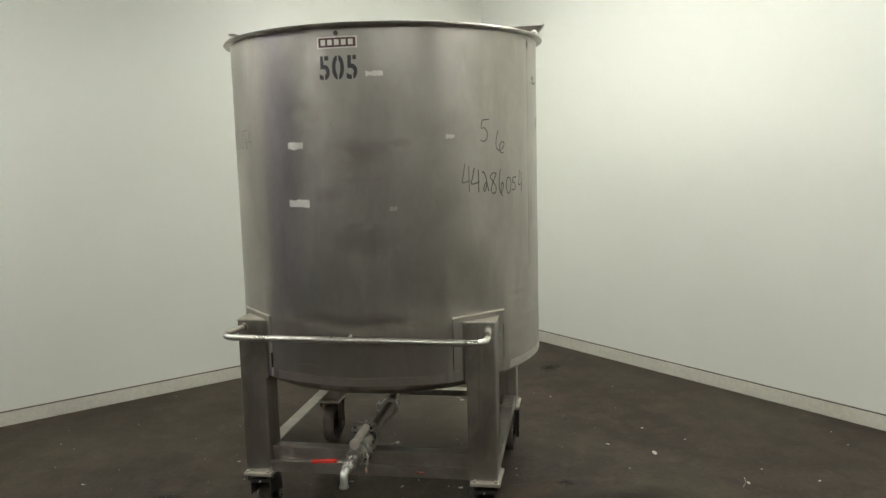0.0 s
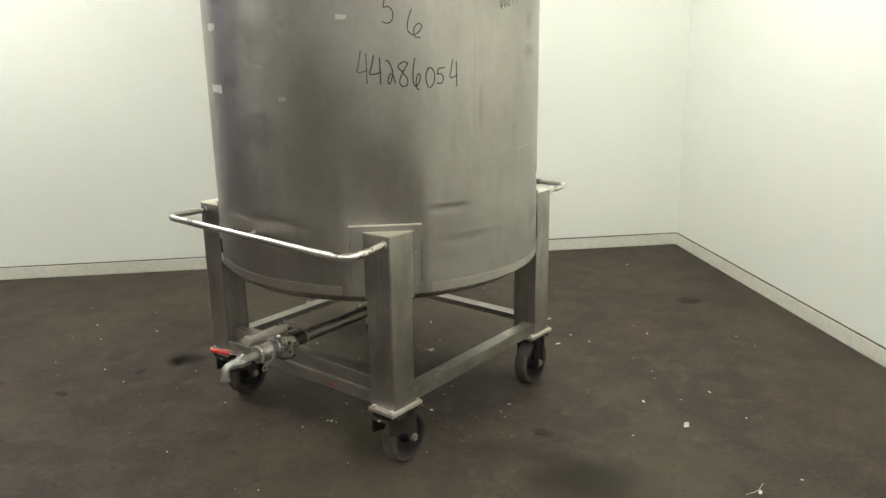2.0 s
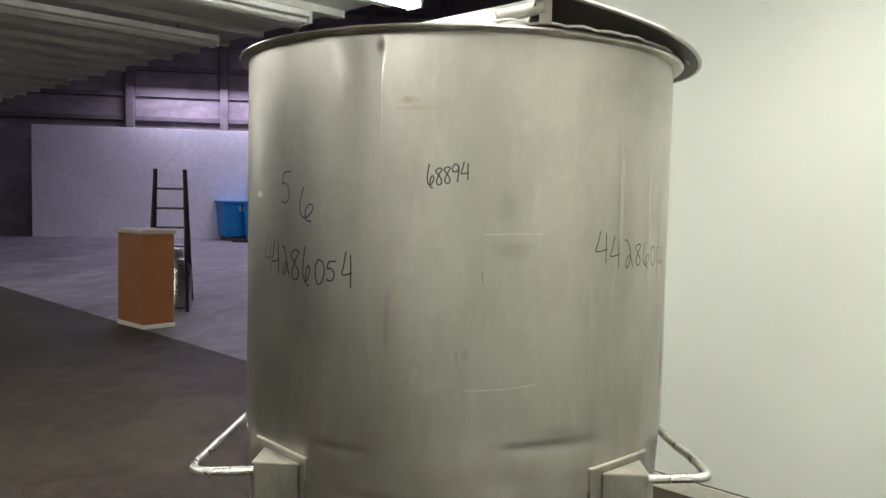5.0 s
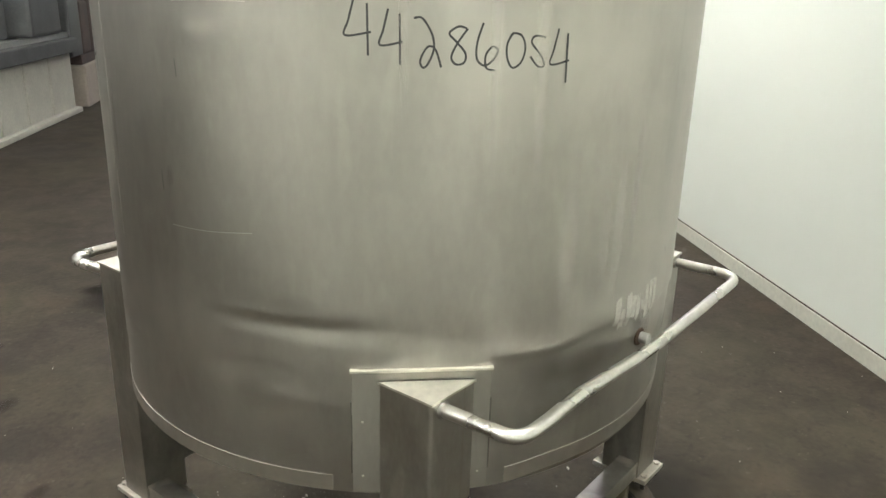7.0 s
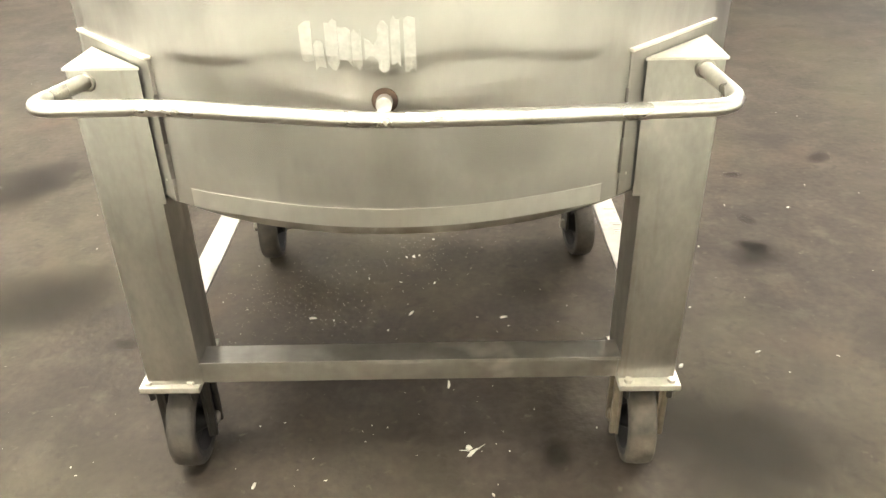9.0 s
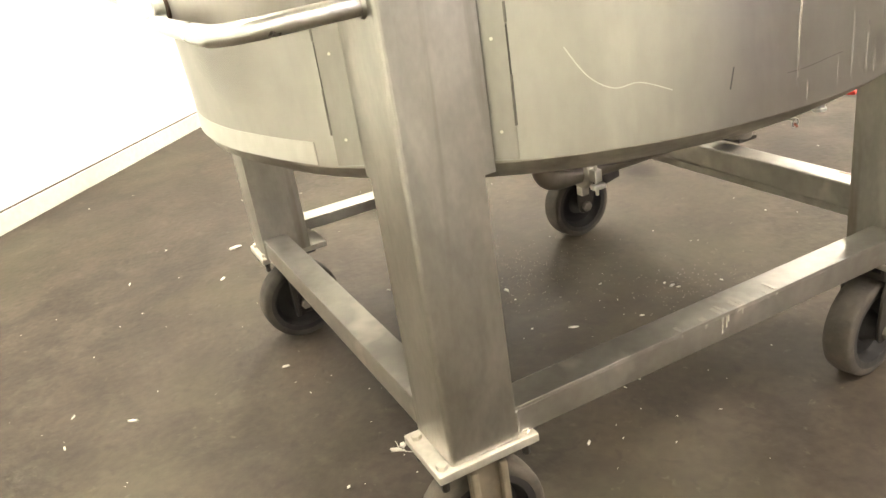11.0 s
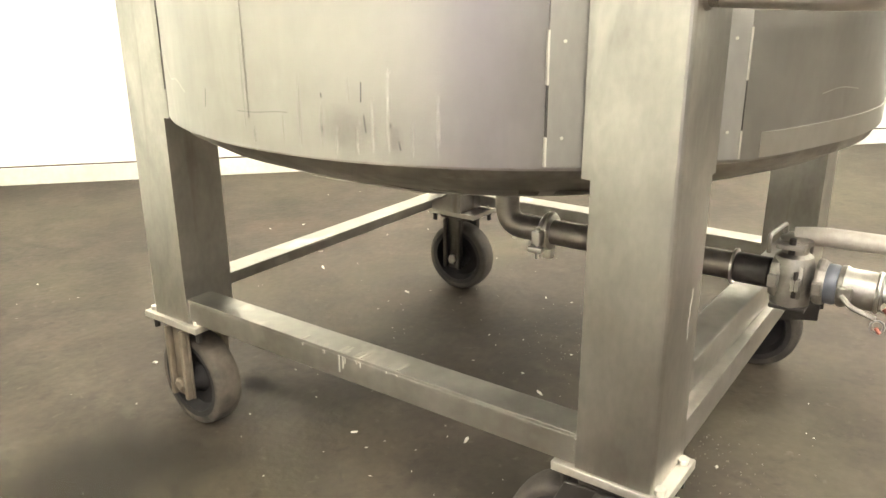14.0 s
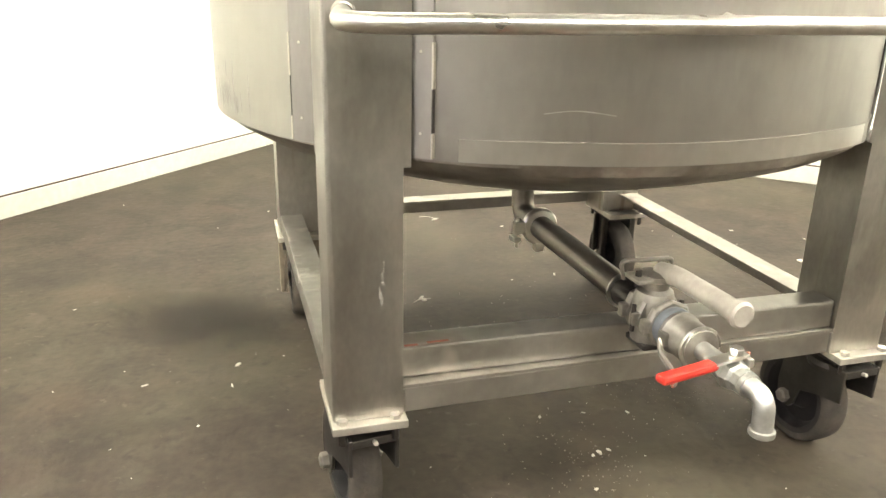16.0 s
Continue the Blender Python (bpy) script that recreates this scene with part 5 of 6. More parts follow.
for x, y, a, l in ((1.62, 0.18, 1.35, 0.11), (-0.13, 0.47, 0.3, 0.06), (0.10, 1.26, 2.7, 0.08)):
    d = Vector((math.cos(a), math.sin(a), 0))
    p = Vector((x, y, FLOOR + 0.0008))
    pts = [p + d * l * (k / 8 - 0.5) + Vector((-d.y, d.x, 0)) * 0.006 * math.sin(k * 0.7 + x * 9) for k in range(9)]
    swept(pts, 0.0008, 6, bm)
tagged(part("floor_scrapings", bm, CHIP), "thin pale curled shavings on the concrete floor", "debris", "", "stuff")

# damp grit crusted on the floor below the outlet and by the drain's end
rnd = random.Random(41)
bm = bmesh.new()
for k in range(520):
    cx, cy, sx, sy = GRIT[0] if k < 360 else GRIT[1]
    x, y, r = rnd.gauss(cx, sx), rnd.gauss(cy, sy), rnd.uniform(0.0007, 0.0024)
    n, t0 = rnd.randint(4, 6), rnd.uniform(0, 6)
    ring = [(x + r * rnd.uniform(0.6, 1.2) * math.cos(t0 + 2 * math.pi * q / n), y + r * rnd.uniform(0.6, 1.2) * math.sin(t0 + 2 * math.pi * q / n)) for q in range(n)]
    low = [bm.verts.new((px, py, FLOOR - 0.001)) for px, py in ring]
    high = [bm.verts.new((x + (px - x) * 0.6, y + (py - y) * 0.6, FLOOR + 0.0004 + r * 0.6)) for px, py in ring]
    bm.faces.new(high)
    for q in range(n):
        bm.faces.new((low[q], low[(q + 1) % n], high[(q + 1) % n], high[q]))
tagged(part("floor_grit", bm, GRIT_BROWN), "damp brown grit crusted on the concrete floor", "debris", "", "stuff")

# worn red floor paint beyond the wall's end
red = tagged(part("floor_paint", prism([(0.45 * math.cos(2 * math.pi * k / 40), 0.26 * math.sin(2 * math.pi * k / 40)) for k in range(40)], 0, 0.0006), RED_SOFT), "worn reddish paint on the concrete floor", "floor marking", "", "stuff")
red.matrix_world = Matrix.Translation(on_plan(5.70, 0.10, FLOOR + 0.0052)) @ Matrix.Rotation(math.atan2(WALL_A.y, WALL_A.x), 4, "Z")


# ---- the bay's far end ----
def pallet_load(a, b):
    g = thing("machine_on_pallet", "open white-framed machine with grey posts on a timber pallet", "machine", "", "", on_plan(a, b, FLOOR), TURN)
    deck = part("pallet", box((-0.48, -0.42, 0.15), (0.48, 0.42, 0.19), 0.003), TIMBER, g, "raw timber pallet")
    for y in (-0.36, 0, 0.36):
        for x in (-0.41, 0, 0.41):
            part("block", box((x - 0.06, y - 0.05, 0), (x + 0.06, y + 0.05, 0.1495), 0.003), TIMBER, deck)
    part("base_plate", box((-0.36, -0.34, 0.1905), (0.34, 0.36, 0.25), 0.01), CLUTTER_BROWN, g, "dark base plate")
    for x, y, w, z, m in ((0.40, 0.30, 0.075, 0.40, MACHINE_WHITE), (0.39, 0.29, 0.085, 0.94, OLIVE_GREY)):
        part("corner_box", box((x - w, y - 0.09, 0.1905 if z < 0.5 else 0.4005), (x + w, y + 0.09, z), 0.015), m, g, "yellowish corner box")
    for k, (x, y, r) in enumerate(((0.24, 0.26, 0.05), (0.10, 0.30, 0.06), (-0.05, 0.24, 0.05), (-0.22, 0.30, 0.06), (0.16, -0.20, 0.07), (-0.14, -0.22, 0.07))):
        part("post", box((x - r, y - r, 0.2505), (x + r, y + r, 1.135), 0.01), POST_GREY if k % 2 else MACHINE_GREY, g, "tall grey post")
    for z in (0.50, 0.80):
        part("cross_bar", box((-0.30, 0.34, z), (0.30, 0.358, z + 0.035), 0.004), MACHINE_GREY, g)
    part("tray", box((-0.34, -0.30, 1.1355), (0.34, 0.34, 1.165), 0.006), MACHINE_WHITE, g)
    for z0, z1, x0, x1, y in ((1.1655, 1.455, -0.34, 0.34, 0.34), (1.4905, 1.80, -0.13, 0.16, 0.30)):
        for yy in (y, y - 0.55):
            bars = [part("window_frame", box((x0, yy - 0.035, z0), (x1, yy, z0 + 0.04), 0.005), MACHINE_WHITE, g, "open white frame")]
            for q in ((x0, z1 - 0.04, x1, z1), (x0, z0 + 0.0405, x0 + 0.04, z1 - 0.0405), (x1 - 0.04, z0 + 0.0405, x1, z1 - 0.0405)):
                part("bar", box((q[0], yy - 0.035, q[1]), (q[2], yy, q[3]), 0.004), MACHINE_WHITE, bars[0])
        part("inner_unit", box((x0 + 0.07, y - 0.50, z0 + 0.02), (x1 - 0.10, y - 0.10, z1 - 0.06), 0.02), MACHINE_GREY, g, "dark inner unit")
    part("shelf", box((-0.30, -0.25, 1.4555), (0.30, 0.33, 1.49), 0.005), MACHINE_WHITE, g)
    part("dark_cap", box((-0.14, -0.25, 1.8005), (0.15, 0.29, 1.85), 0.012), DARK_STEEL, g, "dark cap")


pallet_load(11.80, 2.36)


def bench_machine(a, b):
    g = thing("bench_machine", "cream cast pedestal machine with a grey bed and loose parts", "machine", "", "", on_plan(a, b, FLOOR), TURN + math.pi / 2 - 0.06)
    part("foot_plate", box((-2.15, -0.34, 0), (2.15, 0.34, 0.06), 0.012), MACHINE_WHITE, g, "cream base plate")
    for x, lo, hi in ((1.88, 0.16, 0.25), (1.22, 0.06, 0.09), (0.86, 0.06, 0.09)):
        own = box((x - hi, -0.24, 0.0605), (x + hi, 0.24, 0.70), 0.012)
        for v in own.verts:
            if v.co.z < 0.4:
                v.co.x = x + (v.co.x - x) * lo / hi
        part("pedestal", own, MACHINE_WHITE, g, "tapered cream pedestal leg")
    part("foot_block", box((1.44, -0.10, 0.0605), (1.62, 0.28, 0.26), 0.015), MACHINE_WHITE, g)
    for x0, x1 in ((-2.1, -1.45), (-1.42, -0.8), (-0.77, -0.15), (-0.12, 0.48)):
        part("side_panel", box((x0, -0.30, 0.0605), (x1, 0.28, 0.70), 0.015), MACHINE_WHITE, g, "cream side panel")
    part("bed", box((-2.2, -0.36, 0.7005), (2.2, 0.36, 0.86), 0.015), MACHINE_GREY, g, "dark grey machine bed")
    for y in (-0.25, 0.15):
        part("rail", box((-2.2, y, 0.8605), (2.2, y + 0.10, 0.92), 0.006), GALVANISED, g)
    part("head", box((-1.9, -0.3, 0.9205), (-1.1, 0.3, 1.55), 0.04), MACHINE_GREY, g, "dark headstock")
    part("cover", box((0.9, -0.28, 0.9205), (1.7, 0.28, 1.02), 0.02), ALUMINIUM, g)
    rnd = random.Random(21)
    x = -1.0
    while x < 0.8:
        w, h = rnd.uniform(0.08, 0.22), rnd.uniform(0.10, 0.42)
        if rnd.random() < 0.5:
            part("loose_part", box((x, -0.2, 0.9205), (x + w, 0.15, 0.92 + h), 0.02), rnd.choice((CLUTTER_BROWN, ALUMINIUM, MACHINE_GREY)), g)
        else:
            part("loose_cylinder", rod((x + w / 2, -0.05, 0.9205), (x + w / 2, -0.05, 0.92 + h), w / 2.2, 14), rnd.choice((ALUMINIUM, GALVANISED, CLUTTER_BROWN)), g, "", True)
        x += w + 0.03
    part("motor", rod((1.75, 0.05, 1.16), (2.15, 0.05, 1.16), 0.135, 20), MOTOR_TEAL, g, "dark teal motor", True)


bench_machine(8.35, 5.72)


def guarded_machine(a, b):
    g = thing("guarded_machine", "dark machine with pale lower guards and a teal motor", "machine", "", "", on_plan(a, b, FLOOR), TURN + math.pi / 2 + 0.03)
    for k, (x0, x1, z) in enumerate(((-2.1, -1.2, 0.62), (-1.17, 0.1, 0.56), (0.13, 2.1, 0.50))):
        part("guard", box((x0, -0.42, 0), (x1, 0.42, z), 0.03), MACHINE_WHITE if k < 2 else PALE, g, "pale lower guard box")
    rnd = random.Random(8)
    x = -2.1
    while x < 1.9:
        w, h = rnd.uniform(0.25, 0.55), rnd.uniform(0.6, 1.35)
        part("upper_unit", box((x, -0.36, 0.6205), (x + w, 0.36, 0.62 + h), 0.03), rnd.choice((MACHINE_GREY, CLUTTER_BROWN, HALL_COLUMN, MACHINE_GREY)), g)
        if rnd.random() < 0.6:
            part("fitting", rod((x + w / 2, -0.2, 0.62 + h), (x + w / 2, -0.2, 0.72 + h + 0.2), 0.04, 10), GALVANISED, g)
        x += w + 0.02
    part("lower_fill", box((-1.1, -0.36, 0.5005), (2.0, 0.36, 0.62), 0.01), CLUTTER_BROWN, g)
    part("motor", rod((-2.45, 0.30, 0.84), (-2.45, 1.0, 0.84), 0.21, 22), MOTOR_TEAL, g, "dark teal motor", True)
    part("motor_arm", box((-2.6, 0.20, 0.0), (-2.3, 0.80, 0.64), 0.01), MACHINE_GREY, g)


guarded_machine(12.89, 5.74)
exit_lamp = thing("wall_lamp", "small bright bulkhead lamp on the far end wall", "lamp", "", "", on_plan(A_END - 0.001, 4.9, 1.38), TURN)
part("bracket", box((-0.10, -0.06, -0.02), (0.10, 0.0, 0.10), 0.01), LAMP_WHITE, exit_lamp)
part("glass", box((-0.08, 0.0005, 0.0), (0.08, 0.05, 0.08), 0.02), TUBE_GLOW, exit_lamp, "lit lamp glass")

# ---- the hall beyond ----
HALL = Matrix(((HR.x, HF.x, 0, HE.x), (HR.y, HF.y, 0, HE.y), (0, 0, 1, FLOOR), (0, 0, 0, 1)))
HALL_TURN = math.atan2(HR.y, HR.x)


def at_hall(u, d, z=0.0):
    return HE + HR * u + HF * d + Vector((0, 0, FLOOR + z))


def hall_box(u0, u1, d0, d1, z0, z1, bevel=0.0, bm=None):
    return box((u0, d0, z0), (u1, d1, z1), bevel, HALL, bm)


def hall_thing(name, label, category, u, d, turn, size, group=""):
    """A thing on the hall's floor, with a scale for its whole body."""
    g = thing(name, label, category, group, "", at_hall(u, d), HALL_TURN + turn)
    g.scale = (size, size, size)
    return g


# back wall with its doorway
bm = hall_box(-20.90, 2.49, 31.34, 31.74, -0.05, 11.00)
hall_box(5.00, 20.88, 31.34, 31.74, -0.05, 11.00, 0, bm)
hall_box(2.49, 5.00, 31.34, 31.74, 4.94, 11.00, 0, bm)
structure("wall_hall", bm, HALL_WALL, "dark weathered metal cladding of the hall's back wall", "wall")
# a panel coloured near black in place of the unlit space behind
structure("wall_beyond", hall_box(1.34, 6.07, 33.14, 33.34, -0.05, 5.41), DOORWAY_SHADE, "near-black panel in place of the shade behind the doorway", "wall")
structure("lintel", hall_box(3.15, 4.93, 32.00, 32.20, 3.78, 4.47, 0.02), DULL_ROLLER, "pale roller box inside the doorway", "lintel")
structure("wall_hall_side", hall_box(-21.17, -20.83, 1.80, 31.50, -0.05, 10.96), HALL_WALL, "dark side wall of the hall", "wall")
structure("ceiling_hall", hall_box(-20.83, 20.80, 11.04, 31.50, 10.96, 11.17), CEILING, "high dark hall ceiling", "ceiling")
structure("backdrop_sheet", hall_box(-9.89, 2.07, 30.47, 30.57, 0.00, 4.06, 0.01), HALL_WHITE, "tall white sheet screen across the hall", "screen")
for k, u in enumerate((-6.63, -3.22, -0.01, 2.29, 5.25, 8.69)):
    structure("column_%d" % (k + 1), hall_box(u - 0.15, u + 0.15, 31.03, 31.33, 0, 10.98, 0.02), HALL_COLUMN, "dark steel hall column", "column")
for k, z in enumerate((4.39, 5.29, 6.27, 7.24, 8.77)):
    structure("girt_%d" % (k + 1), hall_box(-19, 19, 31.18, 31.322, z, z + 0.15), HALL_COLUMN, "dark horizontal steel girt", "girt")
for u0, u1, z0, z1 in ((5.42, 8.55, 4.60, 7.17), (8.55, 5.42, 4.60, 7.17)):
    structure("brace_%d" % (1 if u0 < u1 else 2), rod(at_hall(u0, 31.06, z0), at_hall(u1, 31.06, z1), 0.06, 10), HALL_COLUMN, "diagonal steel brace", "brace")
pipe = thing("wall_pipe", "pale vertical pipe down the hall's back wall", "pipe")
part("riser", swept(rounded([at_hall(-0.53, 30.92, 9.75), at_hall(-0.53, 30.92, 5.71), at_hall(0.27, 30.92, 5.57)], 0.2), 0.09, 12), PALE, pipe, "", True)


def cabinet():
    g = hall_thing("control_cabinet", "grey two-door steel control cabinet with vents", "cabinet", 0.92, 23.32, 0.32, 0.82)
    part("body", box((-0.95, -0.45, 0), (0.95, 0.45, 3.0), 0.02), CABINET_GREY, g)
    part("top_cap", box((-0.98, -0.48, 3.0005), (0.98, 0.48, 3.05), 0.01), CABINET_GREY, g)
    for s in (-1, 1):
        x0, x1 = (-0.93, -0.01) if s < 0 else (0.01, 0.93)
        d = part("door", box((x0, -0.475, 0.08), (x1, -0.4505, 2.94), 0.006), CABINET_GREY, g)
        part("upper_vent", box((x0 + 0.16, -0.482, 2.60), (x1 - 0.16, -0.4755, 2.80)), VENT_DARK, d, "slotted vent")
        part("lower_vent", box((x0 + 0.18, -0.482, 0.22), (x1 - 0.2, -0.4755, 0.80)), VENT_DARK if s < 0 else BIN_DARK, d, "dark filter vent")
        part("plate", box((x0 + 0.35, -0.482, 2.38), (x1 - 0.35, -0.4755, 2.42)), VENT_DARK, d)
        part("handle", box((x1 - 0.14, -0.50, 1.72), (x1 - 0.09, -0.4755, 1.90), 0.004), DARK_STEEL, d)


def blue_bin(u, d, half, turn):
    g = hall_thing("blue_bin", "blue steel tipping bin on skids in the hall", "bin", u, d, turn, 0.717, "blue bins")
    own = box((-half, -0.9, 0.2), (half, 0.9, 2.0), 0.03)
    for v in own.verts:
        if v.co.z < 1:
            v.co.x *= 0.82
    part("tub", own, BIN_BLUE, g)
    for p0, p1 in (((-half - 0.08, -0.98), (half + 0.08, -0.9005)), ((-half - 0.08, 0.9005), (half + 0.08, 0.98)), ((-half - 0.08, -0.90), (-half - 0.0005, 0.90)), ((half + 0.0005, -0.90), (half + 0.08, 0.90))):
        part("rim", box((*p0, 1.90), (*p1, 2.02), 0.01), BIN_BLUE, g)
    for s in (-1, 1):
        part("rib", box((s * half * 0.5 - 0.05, -0.935, 0.25), (s * half * 0.5 + 0.05, -0.9005, 1.89), 0.01), BIN_BLUE, g)
        part("skid", box((s * half * 0.5 - 0.08, -0.85, 0), (s * half * 0.5 + 0.08, 0.85, 0.1995), 0.01), DARK_STEEL, g)
    part("label", box((half * 0.3, -0.914, 1.5), (half * 0.3 + 0.3, -0.9005, 1.75)), HALL_WHITE, g)


def process_vessel(u, d, r, mat, label):
    g = hall_thing("process_vessel", label, "vessel", u, d, 0, 0.710)
    part("shell", turned([(r * 0.6, 1.9), (r * 0.96, 2.1), (r, 2.2), (r, 3.4), (r * 0.94, 3.6), (r * 0.5, 3.78), (r * 0.3, 3.82)], 40), mat, g, "", True)
    for z in (2.5, 2.9, 3.3):
        part("band", turned([(r, z), (r + 0.035, z), (r + 0.035, z + 0.06), (r, z + 0.06)], 40, None, None, True), DARK_STEEL, g)
    part("top_beam", box((-0.4, -0.08, 3.95), (0.4, 0.08, 4.08), 0.01), DARK_STEEL, g)
    part("neck", rod((0, 0, 3.8), (0, 0, 3.949), 0.12, 14), DARK_STEEL, g, "", True)
    for s in (-1, 1):
        for q in (-1, 1):
            part("leg", rod((s * r * 0.7, q * r * 0.7, 0), (s * r * 0.7, q * r * 0.7, 2.15), 0.06, 10), DARK_STEEL, g)


def pallet_stack(u, d, turn):
    g = hall_thing("loose_pallets", "low heap of dark boards and a pallet on the floor", "pallet", u, d, turn, 0.740)
    for k in range(3):
        part("runner", box((-0.9, -0.5 + 0.45 * k, 0), (0.9, -0.4 + 0.45 * k, 0.09), 0.005), CLUTTER_BROWN, g)
    for k in range(6):
        part("board", box((-0.9 + 0.31 * k, -0.55, 0.0905), (-0.68 + 0.31 * k, 0.55, 0.115), 0.004), CLUTTER_BROWN, g)
    part("loose_board", box((-1.2, -0.2, 0.1155), (1.3, 0.0, 0.17), 0.005), CLUTTER_BROWN, g)


def parts_rack(u, d):
    g = hall_thing("parts_rack", "dark rack crammed with dusty machine parts", "rack", u, d, 0, 0.734)
    for x in (-0.75, 0.75):
        for y in (-0.35, 0.35):
            part("post", box((x - 0.04, y - 0.04, 0), (x + 0.04, y + 0.04, 2.3), 0.005), DARK_STEEL, g)
    rnd = random.Random(9)
    for z in (0.25, 1.05, 1.8):
        shelf = part("shelf", box((-0.8, -0.4, z), (0.8, 0.4, z + 0.05), 0.005), DARK_STEEL, g)
        x = -0.7
        while x < 0.5:
            w, h = rnd.uniform(0.15, 0.4), rnd.uniform(0.2, 0.6)
            part("load", box((x, -0.35, z + 0.0505), (x + w, 0.25, z + 0.05 + h), 0.03), rnd.choice((CLUTTER_BROWN, MACHINE_GREY, CLUTTER_BROWN, PALE_BLUE, RUST)), shelf)
            x += w + 0.03


def guard_rail():
    g = hall_thing("guard_rail", "thin dark guard rail in front of the white screen", "railing", -3.29, 30.83, 0, 0.709)
    for x in (-1.2, 0, 1.2):
        part("post", rod((x, 0, 0), (x, 0, 3.3), 0.035, 8), DARK_STEEL, g)
    for z in (2.7, 3.3):
        part("rail", rod((-1.4, 0, z), (1.4, 0, z), 0.03, 8), DARK_STEEL, g)
    part("tank", box((-1.3, 0.06, 0), (0.4, 0.5, 2.5), 0.05), CABINET_GREY, g)


def hopper_machine():
    g = hall_thing("hopper_machine", "large covered process machine with a heaped roof", "machine", 0.50, 26.77, 0, 0.746)
    part("frame", box((-1.5, -0.5, 0), (1.7, 0.6, 2.2), 0.05), CLUTTER_BROWN, g, "dark cluttered machine base")
    cabin = part("cabin", box((-1.55, -0.7, 2.2505), (-0.5, 0.6, 4.05), 0.03), PALE_BLUE, g, "pale blue cabin")
    part("window", box((-1.45, -0.712, 2.85), (-0.95, -0.7005, 3.95)), VENT_DARK, cabin)
    part("window", box((-0.85, -0.712, 3.2), (-0.6, -0.7005, 3.9)), HALL_WHITE, cabin)
    part("control_box", box((-0.9, -0.9, 2.5), (-0.6, -0.7005, 3.0), 0.02), VENT_DARK, cabin)
    part("roof", box((-1.7, -0.8, 4.0505), (1.75, 0.8, 4.22), 0.02), CLUTTER_BROWN, g, "dark heaped roof deck")
    part("core", box((-0.49, -0.6, 2.2505), (1.6, 0.6, 4.0495), 0.05), DULL_ROLLER, g)
    own = turned([(1.05, 0), (1.0, 0.2), (0.7, 0.52), (0.3, 0.74), (0.06, 0.80)], 28, Matrix.Translation((0.75, 0, 4.2205)))
    part("mound", own, DULL_ROLLER, g, "pale grey conical heap", True)
    own = turned([(0.85, 0), (0.8, 0.15), (0.5, 0.42), (0.06, 0.5)], 24, Matrix.Translation((-0.2, -0.2, 4.2205)))
    part("mound", own, CLUTTER_BROWN, g, "dark covered heap", True)
    part("pipe", rod((-1.6, -0.6, 4.30), (-0.6, -0.75, 4.34), 0.05, 10), GALVANISED, g)
    part("pale_dome", turned([(0.9, 0), (0.82, 0.22), (0.5, 0.45), (0.06, 0.52)], 28, Matrix.Translation((0.28, -1.9, 3.0))), PALE, g, "pale domed cover", True)
    part("dome_post", rod((0.28, -1.9, 0), (0.28, -1.9, 2.999), 0.3, 14), MACHINE_GREY, g)


def long_line():
    g = hall_thing("process_line", "long low processing line with guards and rollers", "machine", 2.90, 25.55, 0, 0.755)
    part("base", box((0.2, -0.4, 1.05), (4.6, 0.5, 1.9), 0.04), CLUTTER_BROWN, g, "dark purple-brown machine body")
    part("bed", box((-1.3, -0.7, 1.9005), (0.5, 0.7, 2.12), 0.03), PALE, g, "pale machine bed")
    part("bed", box((0.505, -0.6, 1.9005), (4.6, 0.6, 2.05), 0.03), MACHINE_GREY, g)
    part("guard", box((-1.25, -0.6, 2.1205), (0.05, 0.6, 3.15), 0.10), PALE, g, "pale guard")
    part("guard_hatch", box((-0.7, -0.62, 2.3), (-0.2, -0.6005, 2.8), 0.01), CLUTTER_BROWN, g)
    own = box((0.3, -0.5, 2.0505), (1.9, 0.6, 3.3), 0.05)
    for v in own.verts:
        if v.co.z > 2.6:
            v.co.x = 0.9 + (v.co.x - 0.3) * 0.6
    part("sloped_hood", own, CLUTTER_BROWN, g, "sloped dark hood")
    part("housing", box((1.95, -0.6, 2.0505), (4.4, 0.6, 2.9), 0.05), MACHINE_GREY, g)
    part("orange_cap", box((1.5, -0.7, 3.0), (4.3, 0.55, 3.16), 0.02), ORANGE_BOX, g, "orange cap strip")
    part("cap_post", box((3.0, -0.2, 2.9005), (3.3, 0.2, 2.9995), 0.02), DARK_STEEL, g)
    for x, z in ((-1.1, 1.5), (-0.75, 1.35), (-0.9, 0.95)):
        part("motor", rod((x, -0.8, z), (x, 0.4, z), 0.23, 16), DARK_STEEL, g, "dark motor", True)
    for x in (-0.75, 0.9, 2.4, 4.2):
        part("leg", box((x - 0.25, -0.35, 0), (x + 0.12, 0.35, 1.9 if x < 0 else 1.0495), 0.03), PALE if x < 0 else CLUTTER_BROWN, g, "worn upright leg")
    part("brace", rod((-0.6, -0.36, 1.0), (1.0, -0.36, 0.25), 0.04, 8), DARK_STEEL, g)
    part("white_box", box((0.5, -0.85, 0.0), (0.95, -0.4005, 0.95), 0.02), HALL_WHITE, g)
    part("pail", box((-0.25, -0.9, 0.0), (0.2, -0.5, 0.85), 0.06), MACHINE_GREY, g)
    part("pail", box((1.3, -0.9, 0.0), (2.0, -0.5, 0.6), 0.04), CLUTTER_BROWN, g)


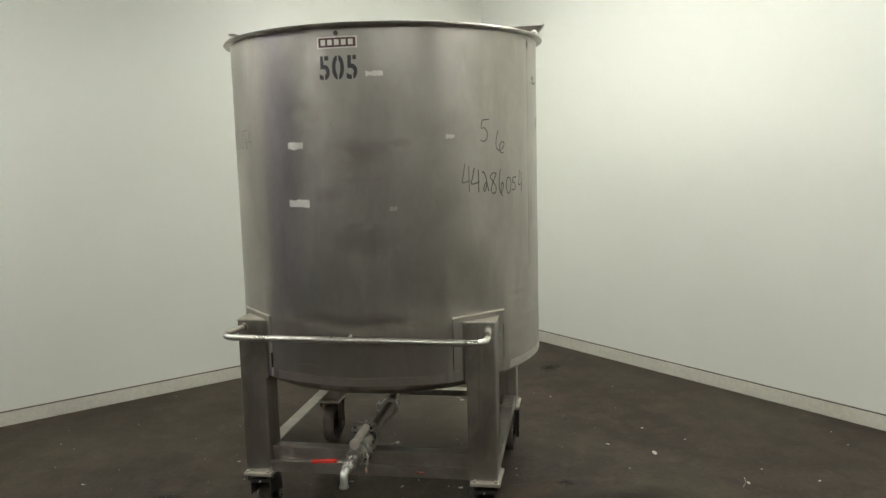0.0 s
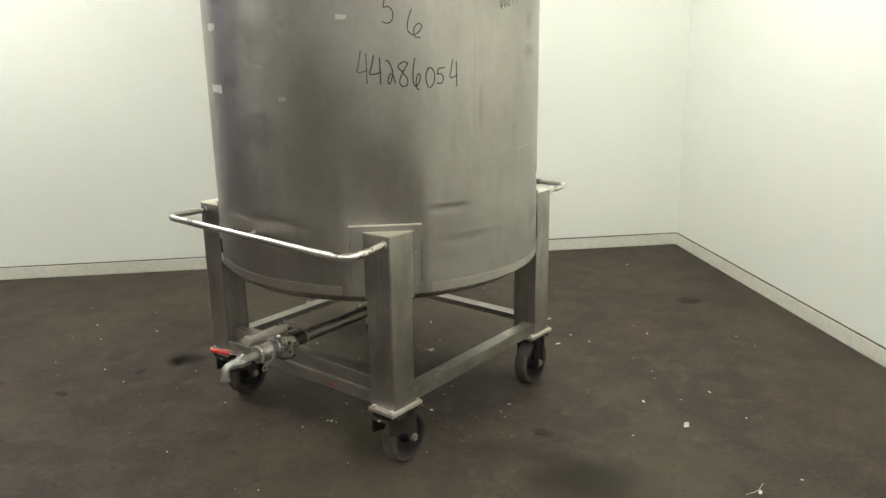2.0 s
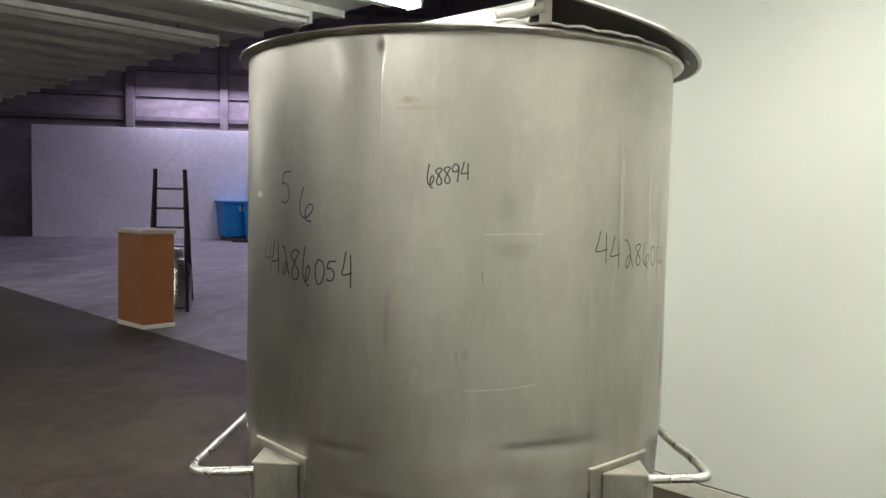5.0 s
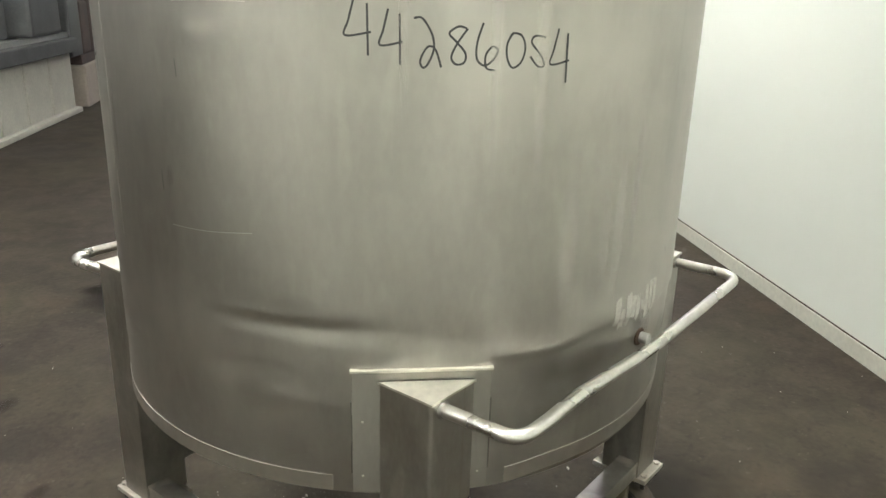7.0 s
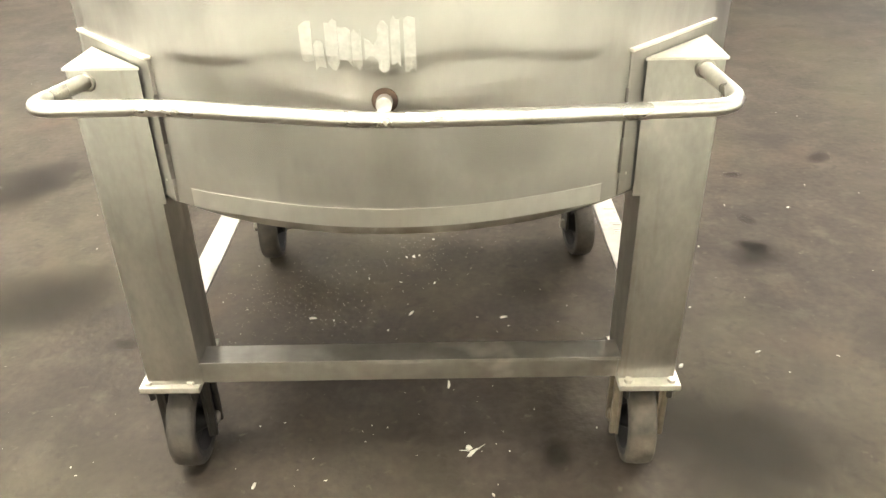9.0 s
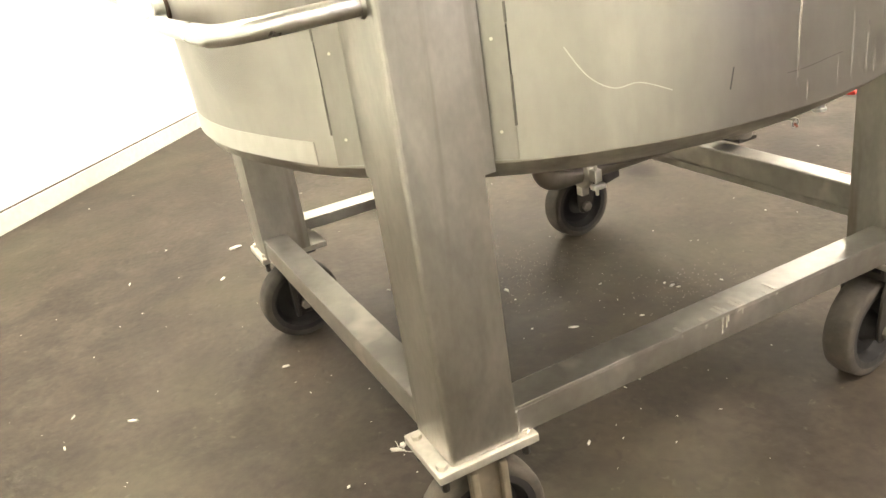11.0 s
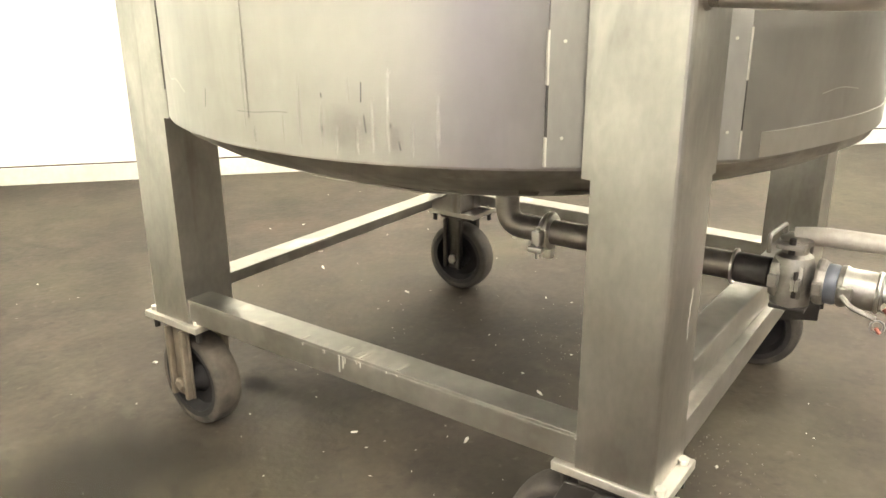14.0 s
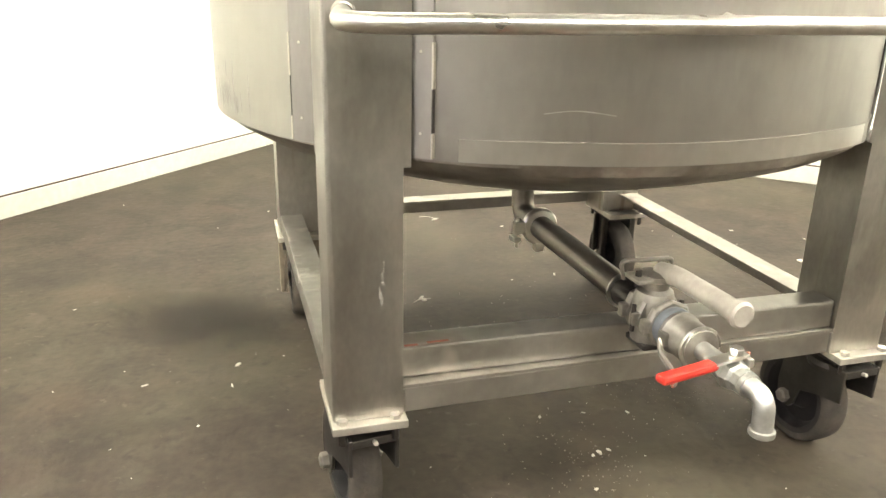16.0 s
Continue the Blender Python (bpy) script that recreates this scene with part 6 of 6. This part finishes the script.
def forklift():
    g = hall_thing("forklift", "old olive-yellow forklift truck parked in the hall", "forklift", 4.04, 17.25, 0.25, 0.847)
    own = box((-1.0, -0.62, 0.35), (0.35, 0.62, 1.45), 0.12)
    part("counterweight", own, OLIVE, g, "olive counterweight body")
    part("rear_panel", box((-0.95, -0.633, 0.75), (-0.25, -0.6205, 1.35), 0.005), DARK_STEEL, g, "dark radiator grille")
    part("floor_pan", box((0.3505, -0.6, 0.4), (1.4, 0.6, 0.95), 0.05), OLIVE, g)
    part("seat", box((-0.2, -0.3, 1.4505), (0.4, 0.3, 1.6), 0.05), RUBBER, g)
    part("backrest", box((-0.35, -0.3, 1.4505), (-0.21, 0.3, 2.0), 0.05), RUBBER, g)
    for x, y in ((-0.3, -0.55), (-0.3, 0.55), (1.2, -0.55), (1.2, 0.55)):
        part("post", rod((x, y, 0.9), (x * 0.9, y, 2.55), 0.04, 8), DARK_STEEL, g)
    part("roof", box((-0.5, -0.65, 2.5505), (1.3, 0.65, 2.63), 0.03), PALE, g, "pale overhead guard")
    part("wheel_cover", box((0.45, -0.58, 0.9505), (0.8, 0.58, 1.7), 0.05), MACHINE_GREY, g)
    part("gas_bottle", rod((-0.75, -0.5, 1.62), (-0.75, 0.5, 1.62), 0.165, 20), GALVANISED, g, "silver gas bottle", True)
    for y in (-0.35, 0.35):
        part("mast", box((1.5, y - 0.06, 0.1), (1.62, y + 0.06, 2.6), 0.01), DARK_STEEL, g)
    part("carriage", box((1.4005, -0.4, 0.6), (1.4995, 0.4, 0.8), 0.01), DARK_STEEL, g)
    for x, y, r in ((-0.6, -0.5, 0.28), (-0.6, 0.5, 0.28), (1.05, -0.55, 0.33), (1.05, 0.55, 0.33)):
        w = part("wheel", turned([(r * 0.55, -0.09), (r * 0.93, -0.10), (r, -0.07), (r, 0.07), (r * 0.93, 0.10), (r * 0.55, 0.09)], 28, Matrix.Translation((x, y, r)) @ Matrix.Rotation(math.pi / 2, 4, "X"), None, True), RUBBER, g, "", True)
        part("hub", rod((x, y - 0.101, r), (x, y + 0.101, r), r * 0.5, 20), OLIVE, w)


def crate(a, b):
    g = thing("orange_crate", "tall orange-brown box standing on the hall floor", "crate", "", "", on_plan(a, b, FLOOR - 0.002), TURN + 0.05)
    part("box", box((-0.20, -0.33, 0.05), (0.20, 0.33, 1.15), 0.01), ORANGE_BOX, g)
    part("foot_strip", box((-0.21, -0.34, 0.0), (0.21, 0.34, 0.0495), 0.005), WHITE, g)
    part("lid", box((-0.22, -0.35, 1.1505), (0.22, 0.35, 1.2), 0.01), PALE, g)


def leaning_ladder(a, b):
    g = thing("step_ladder", "black folding step ladder standing in the hall", "ladder", "", "", on_plan(a, b, FLOOR - 0.002), TURN - 0.5)
    for s in (-1, 1):
        part("rail", rod((s * 0.28, 0, 0.0), (s * 0.2, 0.75, 2.0), 0.03, 8), DARK_STEEL, g)
        part("strut", rod((s * 0.26, 1.35, 0.0), (s * 0.2, 0.78, 1.95), 0.025, 8), DARK_STEEL, g)
    for k in range(6):
        t = (k + 1) / 7
        part("step", box((-0.26 + 0.06 * t, 0.75 * t - 0.06, 2.0 * t - 0.015), (0.26 - 0.06 * t, 0.75 * t + 0.06, 2.0 * t + 0.015), 0.004), DARK_STEEL, g)


def steel_drum(a, b):
    g = thing("steel_drum", "small shiny steel churn on the hall floor", "drum", "", "", on_plan(a, b, FLOOR - 0.002), 0)
    part("body", turned([(0.24, 0), (0.27, 0.02), (0.27, 0.55), (0.20, 0.70), (0.16, 0.72), (0.16, 0.80)], 28), BRIGHT_STEEL, g, "", True)
    part("lid", turned([(0.17, 0.8005), (0.19, 0.81), (0.17, 0.85), (0.04, 0.87)], 24), BRIGHT_STEEL, g, "", True)


cabinet(), guard_rail()
blue_bin(-2.81, 30.09, 0.62, 0.35), blue_bin(-1.73, 29.76, 0.78, 0.0)
process_vessel(-1.78, 30.46, 0.63, BRIGHT_STEEL, "shiny stainless process vessel on a stand in the hall"), process_vessel(-1.10, 30.35, 0.42, MACHINE_GREY, "dull grey process vessel beside a shiny one")
pallet_stack(-0.69, 25.77, 0.2), pallet_stack(-1.90, 28.85, -0.1), parts_rack(-0.74, 28.04)
hopper_machine(), long_line(), forklift()
crate(10.08, -0.18), leaning_ladder(12.07, -1.49), steel_drum(11.42, -1.17), steel_drum(12.10, -1.51)
